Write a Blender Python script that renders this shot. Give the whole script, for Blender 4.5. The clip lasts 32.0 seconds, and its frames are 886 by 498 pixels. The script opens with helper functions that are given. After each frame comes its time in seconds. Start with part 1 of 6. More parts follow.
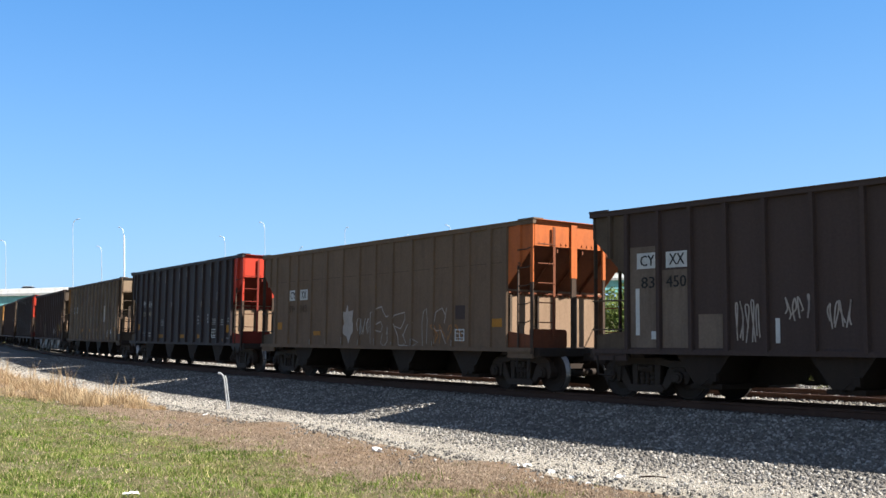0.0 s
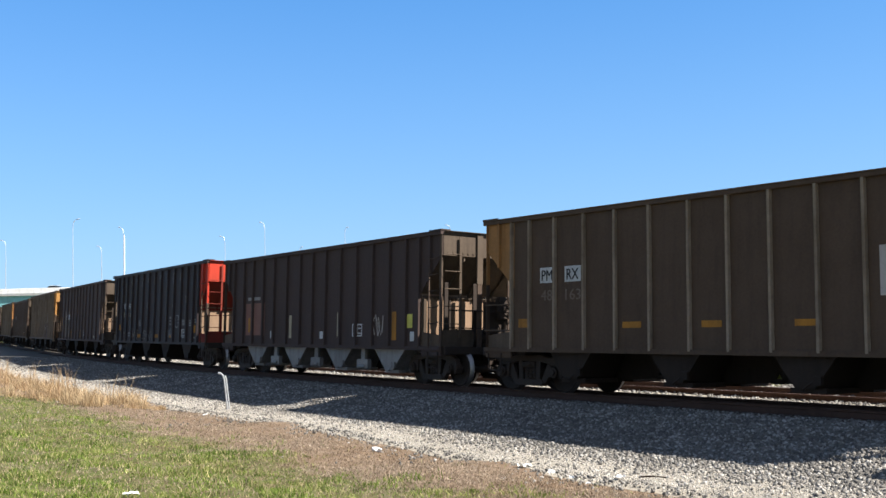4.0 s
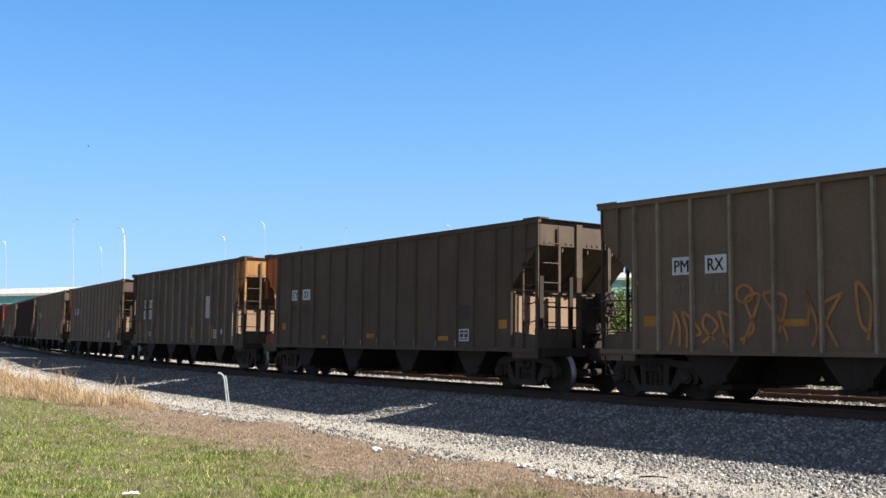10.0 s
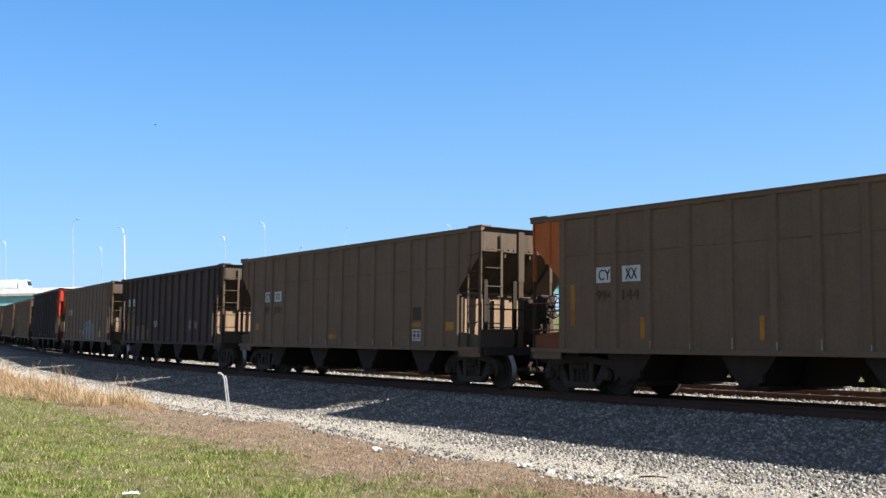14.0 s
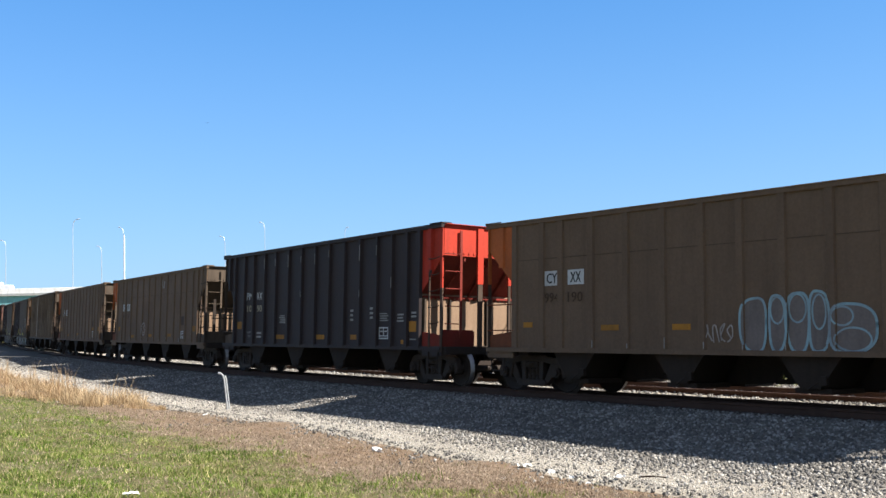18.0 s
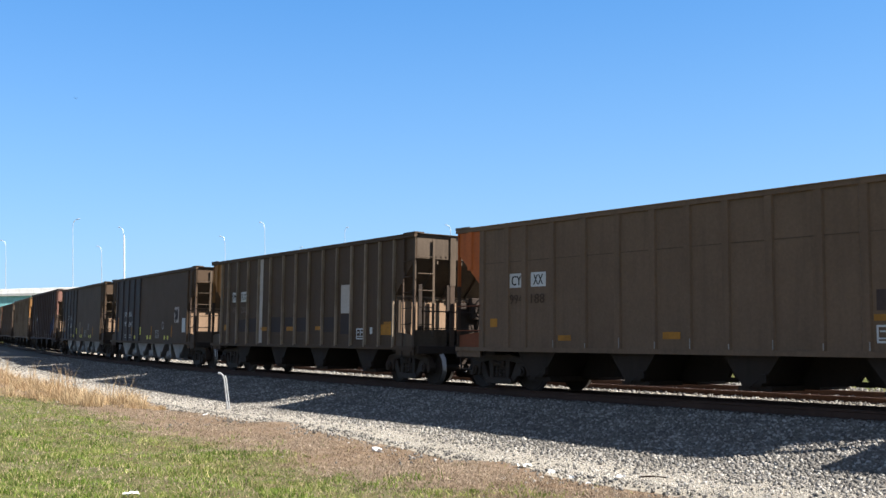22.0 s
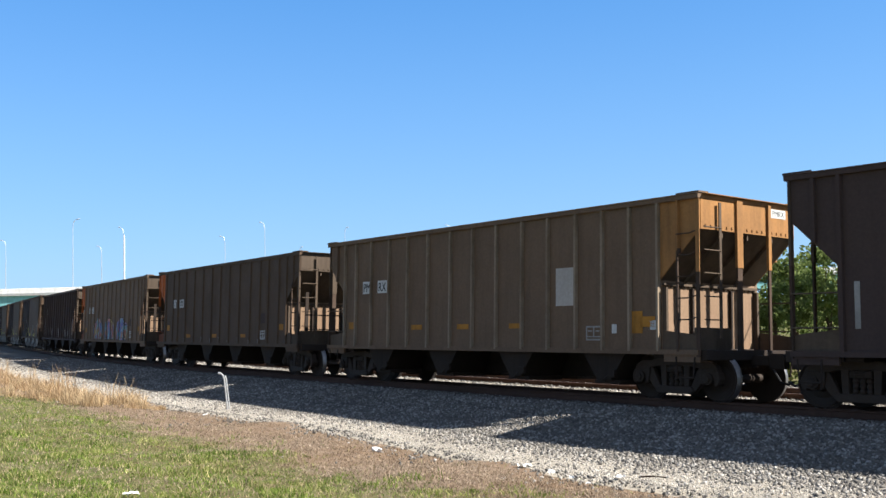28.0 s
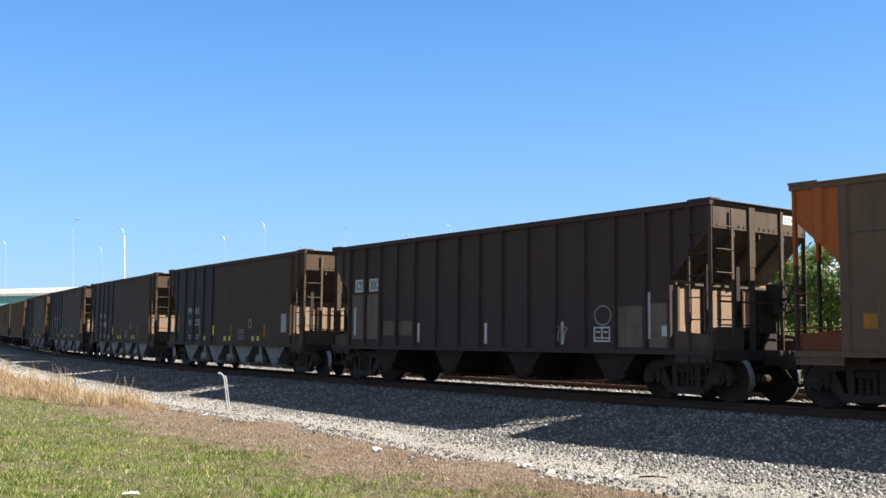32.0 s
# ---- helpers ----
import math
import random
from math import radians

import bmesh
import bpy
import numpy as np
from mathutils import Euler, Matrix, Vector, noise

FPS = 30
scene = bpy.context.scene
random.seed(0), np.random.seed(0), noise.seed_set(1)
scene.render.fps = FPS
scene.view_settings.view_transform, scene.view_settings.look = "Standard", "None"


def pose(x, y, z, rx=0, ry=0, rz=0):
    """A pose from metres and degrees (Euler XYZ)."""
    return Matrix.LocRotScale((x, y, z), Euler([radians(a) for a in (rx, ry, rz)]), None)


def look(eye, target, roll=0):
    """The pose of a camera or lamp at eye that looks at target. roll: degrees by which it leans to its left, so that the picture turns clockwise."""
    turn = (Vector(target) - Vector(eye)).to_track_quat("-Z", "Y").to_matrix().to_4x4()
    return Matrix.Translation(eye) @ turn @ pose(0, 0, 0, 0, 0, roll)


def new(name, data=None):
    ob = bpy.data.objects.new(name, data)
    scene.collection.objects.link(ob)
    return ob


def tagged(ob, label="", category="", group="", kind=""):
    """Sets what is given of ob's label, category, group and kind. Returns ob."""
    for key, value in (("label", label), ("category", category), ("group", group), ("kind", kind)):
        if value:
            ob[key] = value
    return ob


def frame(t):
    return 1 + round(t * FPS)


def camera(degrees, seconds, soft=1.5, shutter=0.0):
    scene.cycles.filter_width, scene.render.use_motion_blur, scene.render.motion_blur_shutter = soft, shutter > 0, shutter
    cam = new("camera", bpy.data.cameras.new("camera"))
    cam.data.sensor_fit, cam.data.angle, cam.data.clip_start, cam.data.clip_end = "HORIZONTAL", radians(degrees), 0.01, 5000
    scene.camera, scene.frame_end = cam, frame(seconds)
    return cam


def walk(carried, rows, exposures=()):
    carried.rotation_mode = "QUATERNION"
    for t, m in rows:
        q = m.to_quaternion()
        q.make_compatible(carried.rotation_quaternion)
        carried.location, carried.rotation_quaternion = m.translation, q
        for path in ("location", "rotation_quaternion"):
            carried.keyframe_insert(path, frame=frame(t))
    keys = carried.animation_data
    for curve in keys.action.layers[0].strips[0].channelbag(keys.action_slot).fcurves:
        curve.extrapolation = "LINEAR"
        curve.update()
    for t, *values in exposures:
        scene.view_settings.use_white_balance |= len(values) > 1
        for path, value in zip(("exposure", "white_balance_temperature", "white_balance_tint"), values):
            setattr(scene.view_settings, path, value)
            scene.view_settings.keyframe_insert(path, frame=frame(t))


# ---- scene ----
# ---------------------------------------------------------------- camera
EYE = 1.8675
VIEW = pose(0, 0, EYE, 90 + 3.7212, 0, 0) @ pose(0, 0, 0, 0, 0, -1.4986)
cam = camera(46.644, 32.0)
walk(cam, [(0.0, VIEW), (32.0, VIEW)], exposures=[(0.0, 1.4), (32.0, 1.4)])

# ---------------------------------------------------------------- world and sun
SUN_AZ, SUN_EL = radians(-16.5), radians(40.2)  # towards the sun, counted from +x to +y
world = bpy.data.worlds.new("sky")
scene.world = world
world.use_nodes = True
wn = world.node_tree
sky = wn.nodes.new("ShaderNodeTexSky")
sky.sky_type, sky.sun_disc = "NISHITA", False
sky.sun_elevation, sky.sun_rotation = SUN_EL, radians(90) - SUN_AZ
sky.air_density, sky.dust_density, sky.ozone_density = 1.0, 0.4, 3.0
tint = wn.nodes.new("ShaderNodeMix")
tint.data_type, tint.blend_type = "RGBA", "MULTIPLY"
tint.inputs[0].default_value = 1.0
tint.inputs[7].default_value = (0.9, 1.0, 1.1, 1)
bg = wn.nodes["Background"]
wn.links.new(sky.outputs[0], tint.inputs[6])
# clear-day haze evens out the lower sky
way = wn.nodes.new("ShaderNodeTexCoord")
up = wn.nodes.new("ShaderNodeSeparateXYZ")
wn.links.new(way.outputs["Generated"], up.inputs[0])
share = wn.nodes.new("ShaderNodeMapRange")
for k, v in ((1, 0.0), (2, 0.75), (3, 0.75), (4, 0.0)):
    share.inputs[k].default_value = v
wn.links.new(up.outputs[2], share.inputs[0])
tone = wn.nodes.new("ShaderNodeMapRange")
for k, v in ((1, 0.0), (2, 0.32), (3, 0.0), (4, 1.0)):
    tone.inputs[k].default_value = v
wn.links.new(up.outputs[2], tone.inputs[0])
low = wn.nodes.new("ShaderNodeMix")
low.data_type = "RGBA"
low.inputs[6].default_value, low.inputs[7].default_value = (2.6, 4.76, 7.5, 1), (0.36, 3.08, 8.35, 1)
wn.links.new(tone.outputs[0], low.inputs[0])
even = wn.nodes.new("ShaderNodeMix")
even.data_type = "RGBA"
wn.links.new(share.outputs[0], even.inputs[0])
wn.links.new(tint.outputs[2], even.inputs[6])
wn.links.new(low.outputs[2], even.inputs[7])
# the sky whitens gradually behind the view, added unseen to make shade less blue
back = wn.nodes.new("ShaderNodeMapRange")
for k, v in ((1, 0.35), (2, -0.8), (3, 0.0), (4, 0.45)):
    back.inputs[k].default_value = v
wn.links.new(up.outputs[1], back.inputs[0])
pale_back = wn.nodes.new("ShaderNodeMix")
pale_back.data_type = "RGBA"
wn.links.new(back.outputs[0], pale_back.inputs[0])
wn.links.new(even.outputs[2], pale_back.inputs[6])
pale_back.inputs[7].default_value = (4.2, 4.4, 4.8, 1)
wn.links.new(pale_back.outputs[2], bg.inputs[0])
bg.inputs[1].default_value = 0.054
sun = new("sun", bpy.data.lights.new("sun", "SUN"))
sun.data.energy, sun.data.angle, sun.data.color = 5.0, radians(0.53), (1.0, 0.97, 0.92)
sun.matrix_world = look((0, 0, 0), (-math.cos(SUN_AZ) * math.cos(SUN_EL), -math.sin(SUN_AZ) * math.cos(SUN_EL), -math.sin(SUN_EL)))

# ---------------------------------------------------------------- the track's line
D0, A0, K1, K2 = 28.675, -0.94246, 0.00399, 5.0e-05
CANT = 0.046
STEP = 0.5


def build_line():
    pts = {0: (0.0, D0, A0)}
    for sign in (1, -1):
        x, y, th, s = 0.0, D0, A0, 0.0
        for i in range(1, 1500):
            c = K1 + K2 * min(s + sign * STEP / 2, 30.0)
            if s < -115 or s > 110:
                c = 0.0
            th2 = th + sign * c * STEP
            x += sign * STEP * math.cos((th + th2) / 2)
            y += sign * STEP * math.sin((th + th2) / 2)
            s += sign * STEP
            th = th2
            pts[sign * i] = (x, y, th)
    return pts


LINE = build_line()


def track(s):
    i = math.floor(s / STEP)
    f = s / STEP - i
    a, b = LINE[i], LINE[i + 1]
    return tuple(a[j] * (1 - f) + b[j] * f for j in range(3))


def at(s, lat, z=0.0):
    """The point at s along the track, lat metres to its right, the near side."""
    x, y, th = track(s)
    return Vector((x + lat * math.sin(th), y - lat * math.cos(th), z))


def train_at(t):
    u = t - 9.0
    return -3.85 + 11.21 * u + 0.0172 * u * u


# ---------------------------------------------------------------- materials
def nodes_of(name):
    m = bpy.data.materials.new(name)
    m.use_nodes = True
    nt = m.node_tree
    return m, nt, nt.nodes["Principled BSDF"]


def add(nt, kind, **kw):
    n = nt.nodes.new(kind)
    for k, v in kw.items():
        n.inputs[k].default_value = v
    return n


def noise_of(nt, coords, scale, detail=4.0, stretch=(1, 1, 1)):
    mp = add(nt, "ShaderNodeMapping", Scale=stretch)
    nt.links.new(coords, mp.inputs["Vector"])
    n = add(nt, "ShaderNodeTexNoise", Scale=scale, Detail=detail, Roughness=0.6)
    nt.links.new(mp.outputs[0], n.inputs["Vector"])
    return n.outputs["Fac"]


def ramp(nt, src, lo, hi, a=0.0, b=1.0):
    n = add(nt, "ShaderNodeMapRange")
    n.inputs[1].default_value, n.inputs[2].default_value, n.inputs[3].default_value, n.inputs[4].default_value = lo, hi, a, b
    nt.links.new(src, n.inputs[0])
    return n.outputs[0]


def mix(nt, fac, a, b, mode="MIX"):
    n = nt.nodes.new("ShaderNodeMix")
    n.data_type, n.blend_type = "RGBA", mode
    for sock, v in ((0, fac), (6, a), (7, b)):
        if isinstance(v, (int, float)):
            n.inputs[sock].default_value = v
        elif isinstance(v, tuple):
            n.inputs[sock].default_value = (*v, 1)
        else:
            nt.links.new(v, n.inputs[sock])
    return n.outputs[2]


def surface(name, col, rough=0.75, metal=0.0, dirt=(0.1, 0.085, 0.065), amount=0.5, streaks=0.35, grain=18.0, bump=0.15, vary=0.07, world_coords=False):
    """A worn surface: the base colour, blotches and streaks of dirt, fine grain and relief."""
    m, nt, p = nodes_of(name)
    tc = nt.nodes.new("ShaderNodeTexCoord")
    if world_coords:
        co = nt.nodes.new("ShaderNodeNewGeometry").outputs["Position"]
    else:
        oi = nt.nodes.new("ShaderNodeObjectInfo")
        jit = add(nt, "ShaderNodeVectorMath")
        jit.operation = "ADD"
        nt.links.new(tc.outputs["Object"], jit.inputs[0])
        nt.links.new(oi.outputs["Random"], jit.inputs[1])
        co = jit.outputs[0]
    blotch = ramp(nt, noise_of(nt, co, 0.9, 6), 0.42, 0.72, 0, amount)
    run = ramp(nt, noise_of(nt, co, 3.2, 5, (1.6, 1.6, 0.16)), 0.48, 0.75, 0, streaks)
    fine = ramp(nt, noise_of(nt, co, grain, 3), 0.25, 0.75, 1 - vary * 2, 1 + vary)
    c = mix(nt, blotch, col, dirt)
    c = mix(nt, run, c, tuple(v * 0.55 for v in dirt))
    sc = nt.nodes.new("ShaderNodeVectorMath")
    sc.operation = "SCALE"
    nt.links.new(c, sc.inputs[0])
    nt.links.new(fine, sc.inputs["Scale"])
    nt.links.new(sc.outputs[0], p.inputs["Base Color"])
    nt.links.new(ramp(nt, blotch, 0, 1, rough, min(1.0, rough + 0.2)), p.inputs["Roughness"])
    p.inputs["Metallic"].default_value = metal
    p.inputs["Specular IOR Level"].default_value = 0.16
    if bump:
        b = add(nt, "ShaderNodeBump", Strength=bump, Distance=0.02)
        nt.links.new(noise_of(nt, co, grain * 0.5, 6), b.inputs["Height"])
        nt.links.new(b.outputs[0], p.inputs["Normal"])
    return m


PAINT = {
    "olive": surface("olive_paint", (0.14, 0.091, 0.057), 0.7, dirt=(0.096, 0.064, 0.043), amount=0.45, streaks=0.3),
    "brown": surface("brown_paint", (0.082, 0.053, 0.034), 0.7, dirt=(0.058, 0.038, 0.025), amount=0.5, streaks=0.35),
    "black": surface("black_paint", (0.033, 0.024, 0.0235), 0.6, dirt=(0.05, 0.035, 0.03), amount=0.35, streaks=0.2),
    "soot": surface("soot_paint", (0.057, 0.039, 0.034), 0.75, dirt=(0.066, 0.046, 0.036), amount=0.45, streaks=0.3),
    "grey": surface("grey_paint", (0.068, 0.047, 0.041), 0.75, dirt=(0.1, 0.073, 0.058), amount=0.5, streaks=0.3),
    "maroon": surface("maroon_paint", (0.2, 0.1, 0.075), 0.75, dirt=(0.15, 0.085, 0.065), amount=0.5, streaks=0.3),
    "umber": surface("umber_paint", (0.068, 0.042, 0.025), 0.7, dirt=(0.06, 0.041, 0.026), amount=0.45, streaks=0.3),
    "red": surface("red_paint", (0.42, 0.035, 0.016), 0.6, dirt=(0.16, 0.035, 0.02), amount=0.35, streaks=0.35),
    "orange": surface("orange_paint", (0.42, 0.105, 0.025), 0.6, dirt=(0.2, 0.07, 0.03), amount=0.45, streaks=0.4),
    "yellow": surface("yellow_paint", (0.42, 0.205, 0.055), 0.65, dirt=(0.22, 0.12, 0.05), amount=0.55, streaks=0.45),
    "ochre": surface("ochre_paint", (0.31, 0.15, 0.05), 0.7, dirt=(0.15, 0.083, 0.04), amount=0.55, streaks=0.45),
    # slopes, webs and end ladders: darker red, orange and yellow, and a dun
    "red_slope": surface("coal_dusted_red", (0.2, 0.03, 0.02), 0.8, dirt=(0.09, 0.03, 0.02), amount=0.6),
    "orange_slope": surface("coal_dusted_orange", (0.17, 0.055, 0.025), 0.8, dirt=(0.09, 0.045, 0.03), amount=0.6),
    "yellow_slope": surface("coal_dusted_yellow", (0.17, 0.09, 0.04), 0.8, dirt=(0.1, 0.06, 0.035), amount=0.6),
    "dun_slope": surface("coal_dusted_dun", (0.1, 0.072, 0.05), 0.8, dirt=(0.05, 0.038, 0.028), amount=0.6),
    "dust": surface("dusty_end", (0.22, 0.155, 0.1), 0.85, dirt=(0.13, 0.09, 0.06), amount=0.45, streaks=0.4),
    "dun": surface("dun_end", (0.088, 0.064, 0.045), 0.8, dirt=(0.05, 0.037, 0.027), amount=0.5, streaks=0.5),
}
# colour holds the neighbouring car's shadow on lower end posts and ladders
SHADOWED = surface("grimy_ironwork", (0.075, 0.05, 0.036), 0.85, dirt=(0.04, 0.028, 0.021), amount=0.6, streaks=0.5)
DUSTY = surface("dusty_bulkhead", (0.235, 0.155, 0.1), 0.9, dirt=(0.16, 0.1, 0.06), amount=0.4, streaks=0.35)
WORN = surface("worn_post", (0.26, 0.2, 0.14), 0.7, dirt=(0.1, 0.07, 0.042), amount=0.8, streaks=0.5)
IRON = surface("running_gear_iron", (0.032, 0.023, 0.018), 0.75, dirt=(0.045, 0.032, 0.024), amount=0.5, streaks=0.2)
FRAME = surface("cast_side_frame", (0.045, 0.032, 0.024), 0.65, dirt=(0.034, 0.026, 0.02), amount=0.5, streaks=0.3)
WHEEL = surface("wheel_steel", (0.036, 0.026, 0.02), 0.7, 0.0, dirt=(0.026, 0.019, 0.014), amount=0.5, streaks=0.1)
TREAD = surface("polished_tread", (0.3, 0.29, 0.28), 0.42, 0.9, dirt=(0.12, 0.1, 0.09), amount=0.7, streaks=0.1)
CHUTE = surface("chute_steel", (0.03, 0.021, 0.015), 0.8, dirt=(0.026, 0.019, 0.015), amount=0.5, streaks=0.5)
COALED = surface("coal_blackened_steel", (0.03, 0.022, 0.017), 0.9, dirt=(0.02, 0.015, 0.012), amount=0.5, streaks=0.3)
CHUTE_LIGHT = surface("galvanised_chute", (0.24, 0.225, 0.21), 0.6, 0.2, dirt=(0.1, 0.085, 0.075), amount=0.5, streaks=0.5)
RAILSTEEL = surface("rusty_rail", (0.085, 0.047, 0.033), 0.85, 0.0, dirt=(0.055, 0.034, 0.025), amount=0.5, streaks=0.2, world_coords=True)
TIEWOOD = surface("creosoted_tie", (0.05, 0.035, 0.027), 0.9, dirt=(0.05, 0.04, 0.033), amount=0.5, streaks=0.3)
WHITE = surface("white_stencil", (0.52, 0.52, 0.5), 0.7, dirt=(0.27, 0.26, 0.235), amount=0.45, streaks=0.3, bump=0)
FADED = surface("faded_white", (0.3, 0.29, 0.27), 0.75, dirt=(0.12, 0.11, 0.09), amount=0.6, streaks=0.4, bump=0)
CREAM = surface("faded_yellow_number", (0.42, 0.36, 0.24), 0.75, dirt=(0.15, 0.13, 0.1), amount=0.5, streaks=0.3, bump=0)
INK = surface("black_letter", (0.02, 0.02, 0.02), 0.7, dirt=(0.05, 0.045, 0.04), amount=0.3, streaks=0.2, bump=0)
AMBER = surface("amber_reflector", (0.37, 0.165, 0.025), 0.7, dirt=(0.16, 0.085, 0.03), amount=0.8, streaks=0.4, bump=0)
LEMON = surface("lemon_sticker", (0.65, 0.6, 0.12), 0.6, dirt=(0.3, 0.27, 0.08), amount=0.4, streaks=0.3, bump=0)
PALE = surface("pale_panel", (0.4, 0.36, 0.32), 0.8, dirt=(0.28, 0.25, 0.21), amount=0.4, streaks=0.25, bump=0)
PATCH = surface("weathered_patch", (0.155, 0.118, 0.09), 0.8, dirt=(0.08, 0.06, 0.047), amount=0.5, streaks=0.4, bump=0)
SLATE = surface("slate_patch", (0.042, 0.033, 0.03), 0.8, dirt=(0.06, 0.045, 0.037), amount=0.4, streaks=0.2, bump=0)
BLUE = surface("blue_overspray", (0.03, 0.05, 0.12), 0.75, dirt=(0.05, 0.05, 0.06), amount=0.6, streaks=0.4, bump=0)
SPRAY = surface("silver_spray", (0.36, 0.31, 0.27), 0.6, dirt=(0.17, 0.14, 0.11), amount=0.6, streaks=0.4, bump=0)
SPRAY_ORANGE = surface("orange_spray", (0.36, 0.16, 0.05), 0.7, dirt=(0.12, 0.08, 0.05), amount=0.6, streaks=0.3, bump=0)
SPRAY_VIOLET = surface("violet_spray", (0.03, 0.021, 0.032), 0.7, dirt=(0.022, 0.02, 0.026), amount=0.5, streaks=0.3, bump=0)
SPRAY_MAUVE = surface("mauve_spray", (0.12, 0.075, 0.12), 0.7, dirt=(0.06, 0.04, 0.06), amount=0.5, streaks=0.3, bump=0)
SPRAY_AQUA = surface("aqua_spray", (0.24, 0.36, 0.38), 0.7, dirt=(0.2, 0.19, 0.21), amount=0.7, streaks=0.5, bump=0)


SPRAY_LEAD = surface("lead_grey_spray", (0.17, 0.14, 0.125), 0.7, dirt=(0.1, 0.085, 0.075), amount=0.6, streaks=0.4, bump=0)


def rainbow():
    m, nt, p = nodes_of("many_coloured_spray")
    tc = nt.nodes.new("ShaderNodeTexCoord")
    col = (0.08, 0.26, 0.36)
    for k, (hue, scale, lo) in enumerate((((0.4, 0.1, 0.07), 1.9, 0.5), ((0.42, 0.34, 0.12), 2.3, 0.58), ((0.1, 0.12, 0.36), 2.1, 0.56), ((0.45, 0.2, 0.12), 3.1, 0.6), ((0.16, 0.42, 0.45), 2.7, 0.62))):
        shift = add(nt, "ShaderNodeMapping", Location=(3.7 * k, 0, 1.9 * k), Scale=(1.0, 1.0, 0.7))
        nt.links.new(tc.outputs["Object"], shift.inputs["Vector"])
        col = mix(nt, ramp(nt, noise_of(nt, shift.outputs[0], scale, 1), lo - 0.03, lo + 0.03), col, hue)
    wash = ramp(nt, noise_of(nt, tc.outputs["Object"], 5, 5), 0.45, 0.7, 0, 0.45)
    nt.links.new(mix(nt, wash, col, (0.24, 0.2, 0.17)), p.inputs["Base Color"])
    p.inputs["Roughness"].default_value = 0.7
    return m


RAINBOW = rainbow()


def soft_edged(base):
    """The same spray on an upright rectangle, thinning out raggedly towards its edges."""
    m = base.copy()
    m.name = "soft_" + base.name
    nt = m.node_tree
    tc = nt.nodes.new("ShaderNodeTexCoord")
    mp = add(nt, "ShaderNodeMapping", Location=(-1, 0, -1), Scale=(2, 0, 2))
    nt.links.new(tc.outputs["Generated"], mp.inputs["Vector"])
    size = nt.nodes.new("ShaderNodeVectorMath")
    size.operation = "ABSOLUTE"
    nt.links.new(mp.outputs[0], size.inputs[0])
    xyz = nt.nodes.new("ShaderNodeSeparateXYZ")
    nt.links.new(size.outputs[0], xyz.inputs[0])
    edge_ = add(nt, "ShaderNodeMath")
    edge_.operation = "MAXIMUM"
    nt.links.new(xyz.outputs[0], edge_.inputs[0])
    nt.links.new(xyz.outputs[2], edge_.inputs[1])
    sm = add(nt, "ShaderNodeMath")
    sm.operation = "ADD"
    nt.links.new(edge_.outputs[0], sm.inputs[0])
    nt.links.new(ramp(nt, noise_of(nt, tc.outputs["Object"], 5.0, 6), 0.3, 0.7, -0.5, 0.5), sm.inputs[1])
    clear = nt.nodes.new("ShaderNodeBsdfTransparent")
    both = nt.nodes.new("ShaderNodeMixShader")
    nt.links.new(ramp(nt, sm.outputs[0], 0.6, 0.9, 0.1, 1.0), both.inputs[0])
    nt.links.new(nt.nodes["Principled BSDF"].outputs[0], both.inputs[1])
    nt.links.new(clear.outputs[0], both.inputs[2])
    nt.links.new(both.outputs[0], nt.nodes["Material Output"].inputs[0])
    return m


SOFT = {m.name: soft_edged(m) for m in (BLUE, SLATE)}


# ---------------------------------------------------------------- shape helpers
def bx(x0, y0, z0, x1, y1, z1):
    v = [(x, y, z) for x in (x0, x1) for y in (y0, y1) for z in (z0, z1)]
    return v, [(0, 1, 3, 2), (4, 6, 7, 5), (0, 4, 5, 1), (2, 3, 7, 6), (0, 2, 6, 4), (1, 5, 7, 3)]


def prism(poly, a, b, axis="y"):
    """A polygon of (u, v) drawn out from a to b along an axis: y takes (x, z), x takes (y, z), z takes (x, y)."""
    put = {"y": lambda u, v, w: (u, w, v), "x": lambda u, v, w: (w, u, v), "z": lambda u, v, w: (u, v, w)}[axis]
    n = len(poly)
    v = [put(p[0], p[1], a) for p in poly] + [put(p[0], p[1], b) for p in poly]
    f = [tuple(range(n)), tuple(range(2 * n - 1, n - 1, -1))] + [(i, (i + 1) % n, n + (i + 1) % n, n + i) for i in range(n)]
    return v, f


def tube(p0, p1, r, n=6):
    p0, p1 = Vector(p0), Vector(p1)
    d = (p1 - p0).normalized()
    u = d.orthogonal().normalized()
    w = d.cross(u)
    v = [tuple(p + (u * math.cos(2 * math.pi * i / n) + w * math.sin(2 * math.pi * i / n)) * r) for p in (p0, p1) for i in range(n)]
    return v, [tuple(range(n)), tuple(range(2 * n - 1, n - 1, -1))] + [(i, (i + 1) % n, n + (i + 1) % n, n + i) for i in range(n)]


def lathe(rings, n=28):
    """Rings of (y, radius) turned about the y axis."""
    v, f = [], []
    for y, r in rings:
        v += [(r * math.cos(2 * math.pi * i / n), y, r * math.sin(2 * math.pi * i / n)) for i in range(n)]
    for k in range(len(rings) - 1):
        f += [(k * n + i, k * n + (i + 1) % n, (k + 1) * n + (i + 1) % n, (k + 1) * n + i) for i in range(n)]
    f += [tuple(range(n)), tuple(range(len(v) - 1, len(v) - n - 1, -1))]
    return v, f


def merge(*shapes):
    v, f = [], []
    for sv, sf in shapes:
        k = len(v)
        v += sv
        f += [tuple(i + k for i in q) for q in sf]
    return v, f


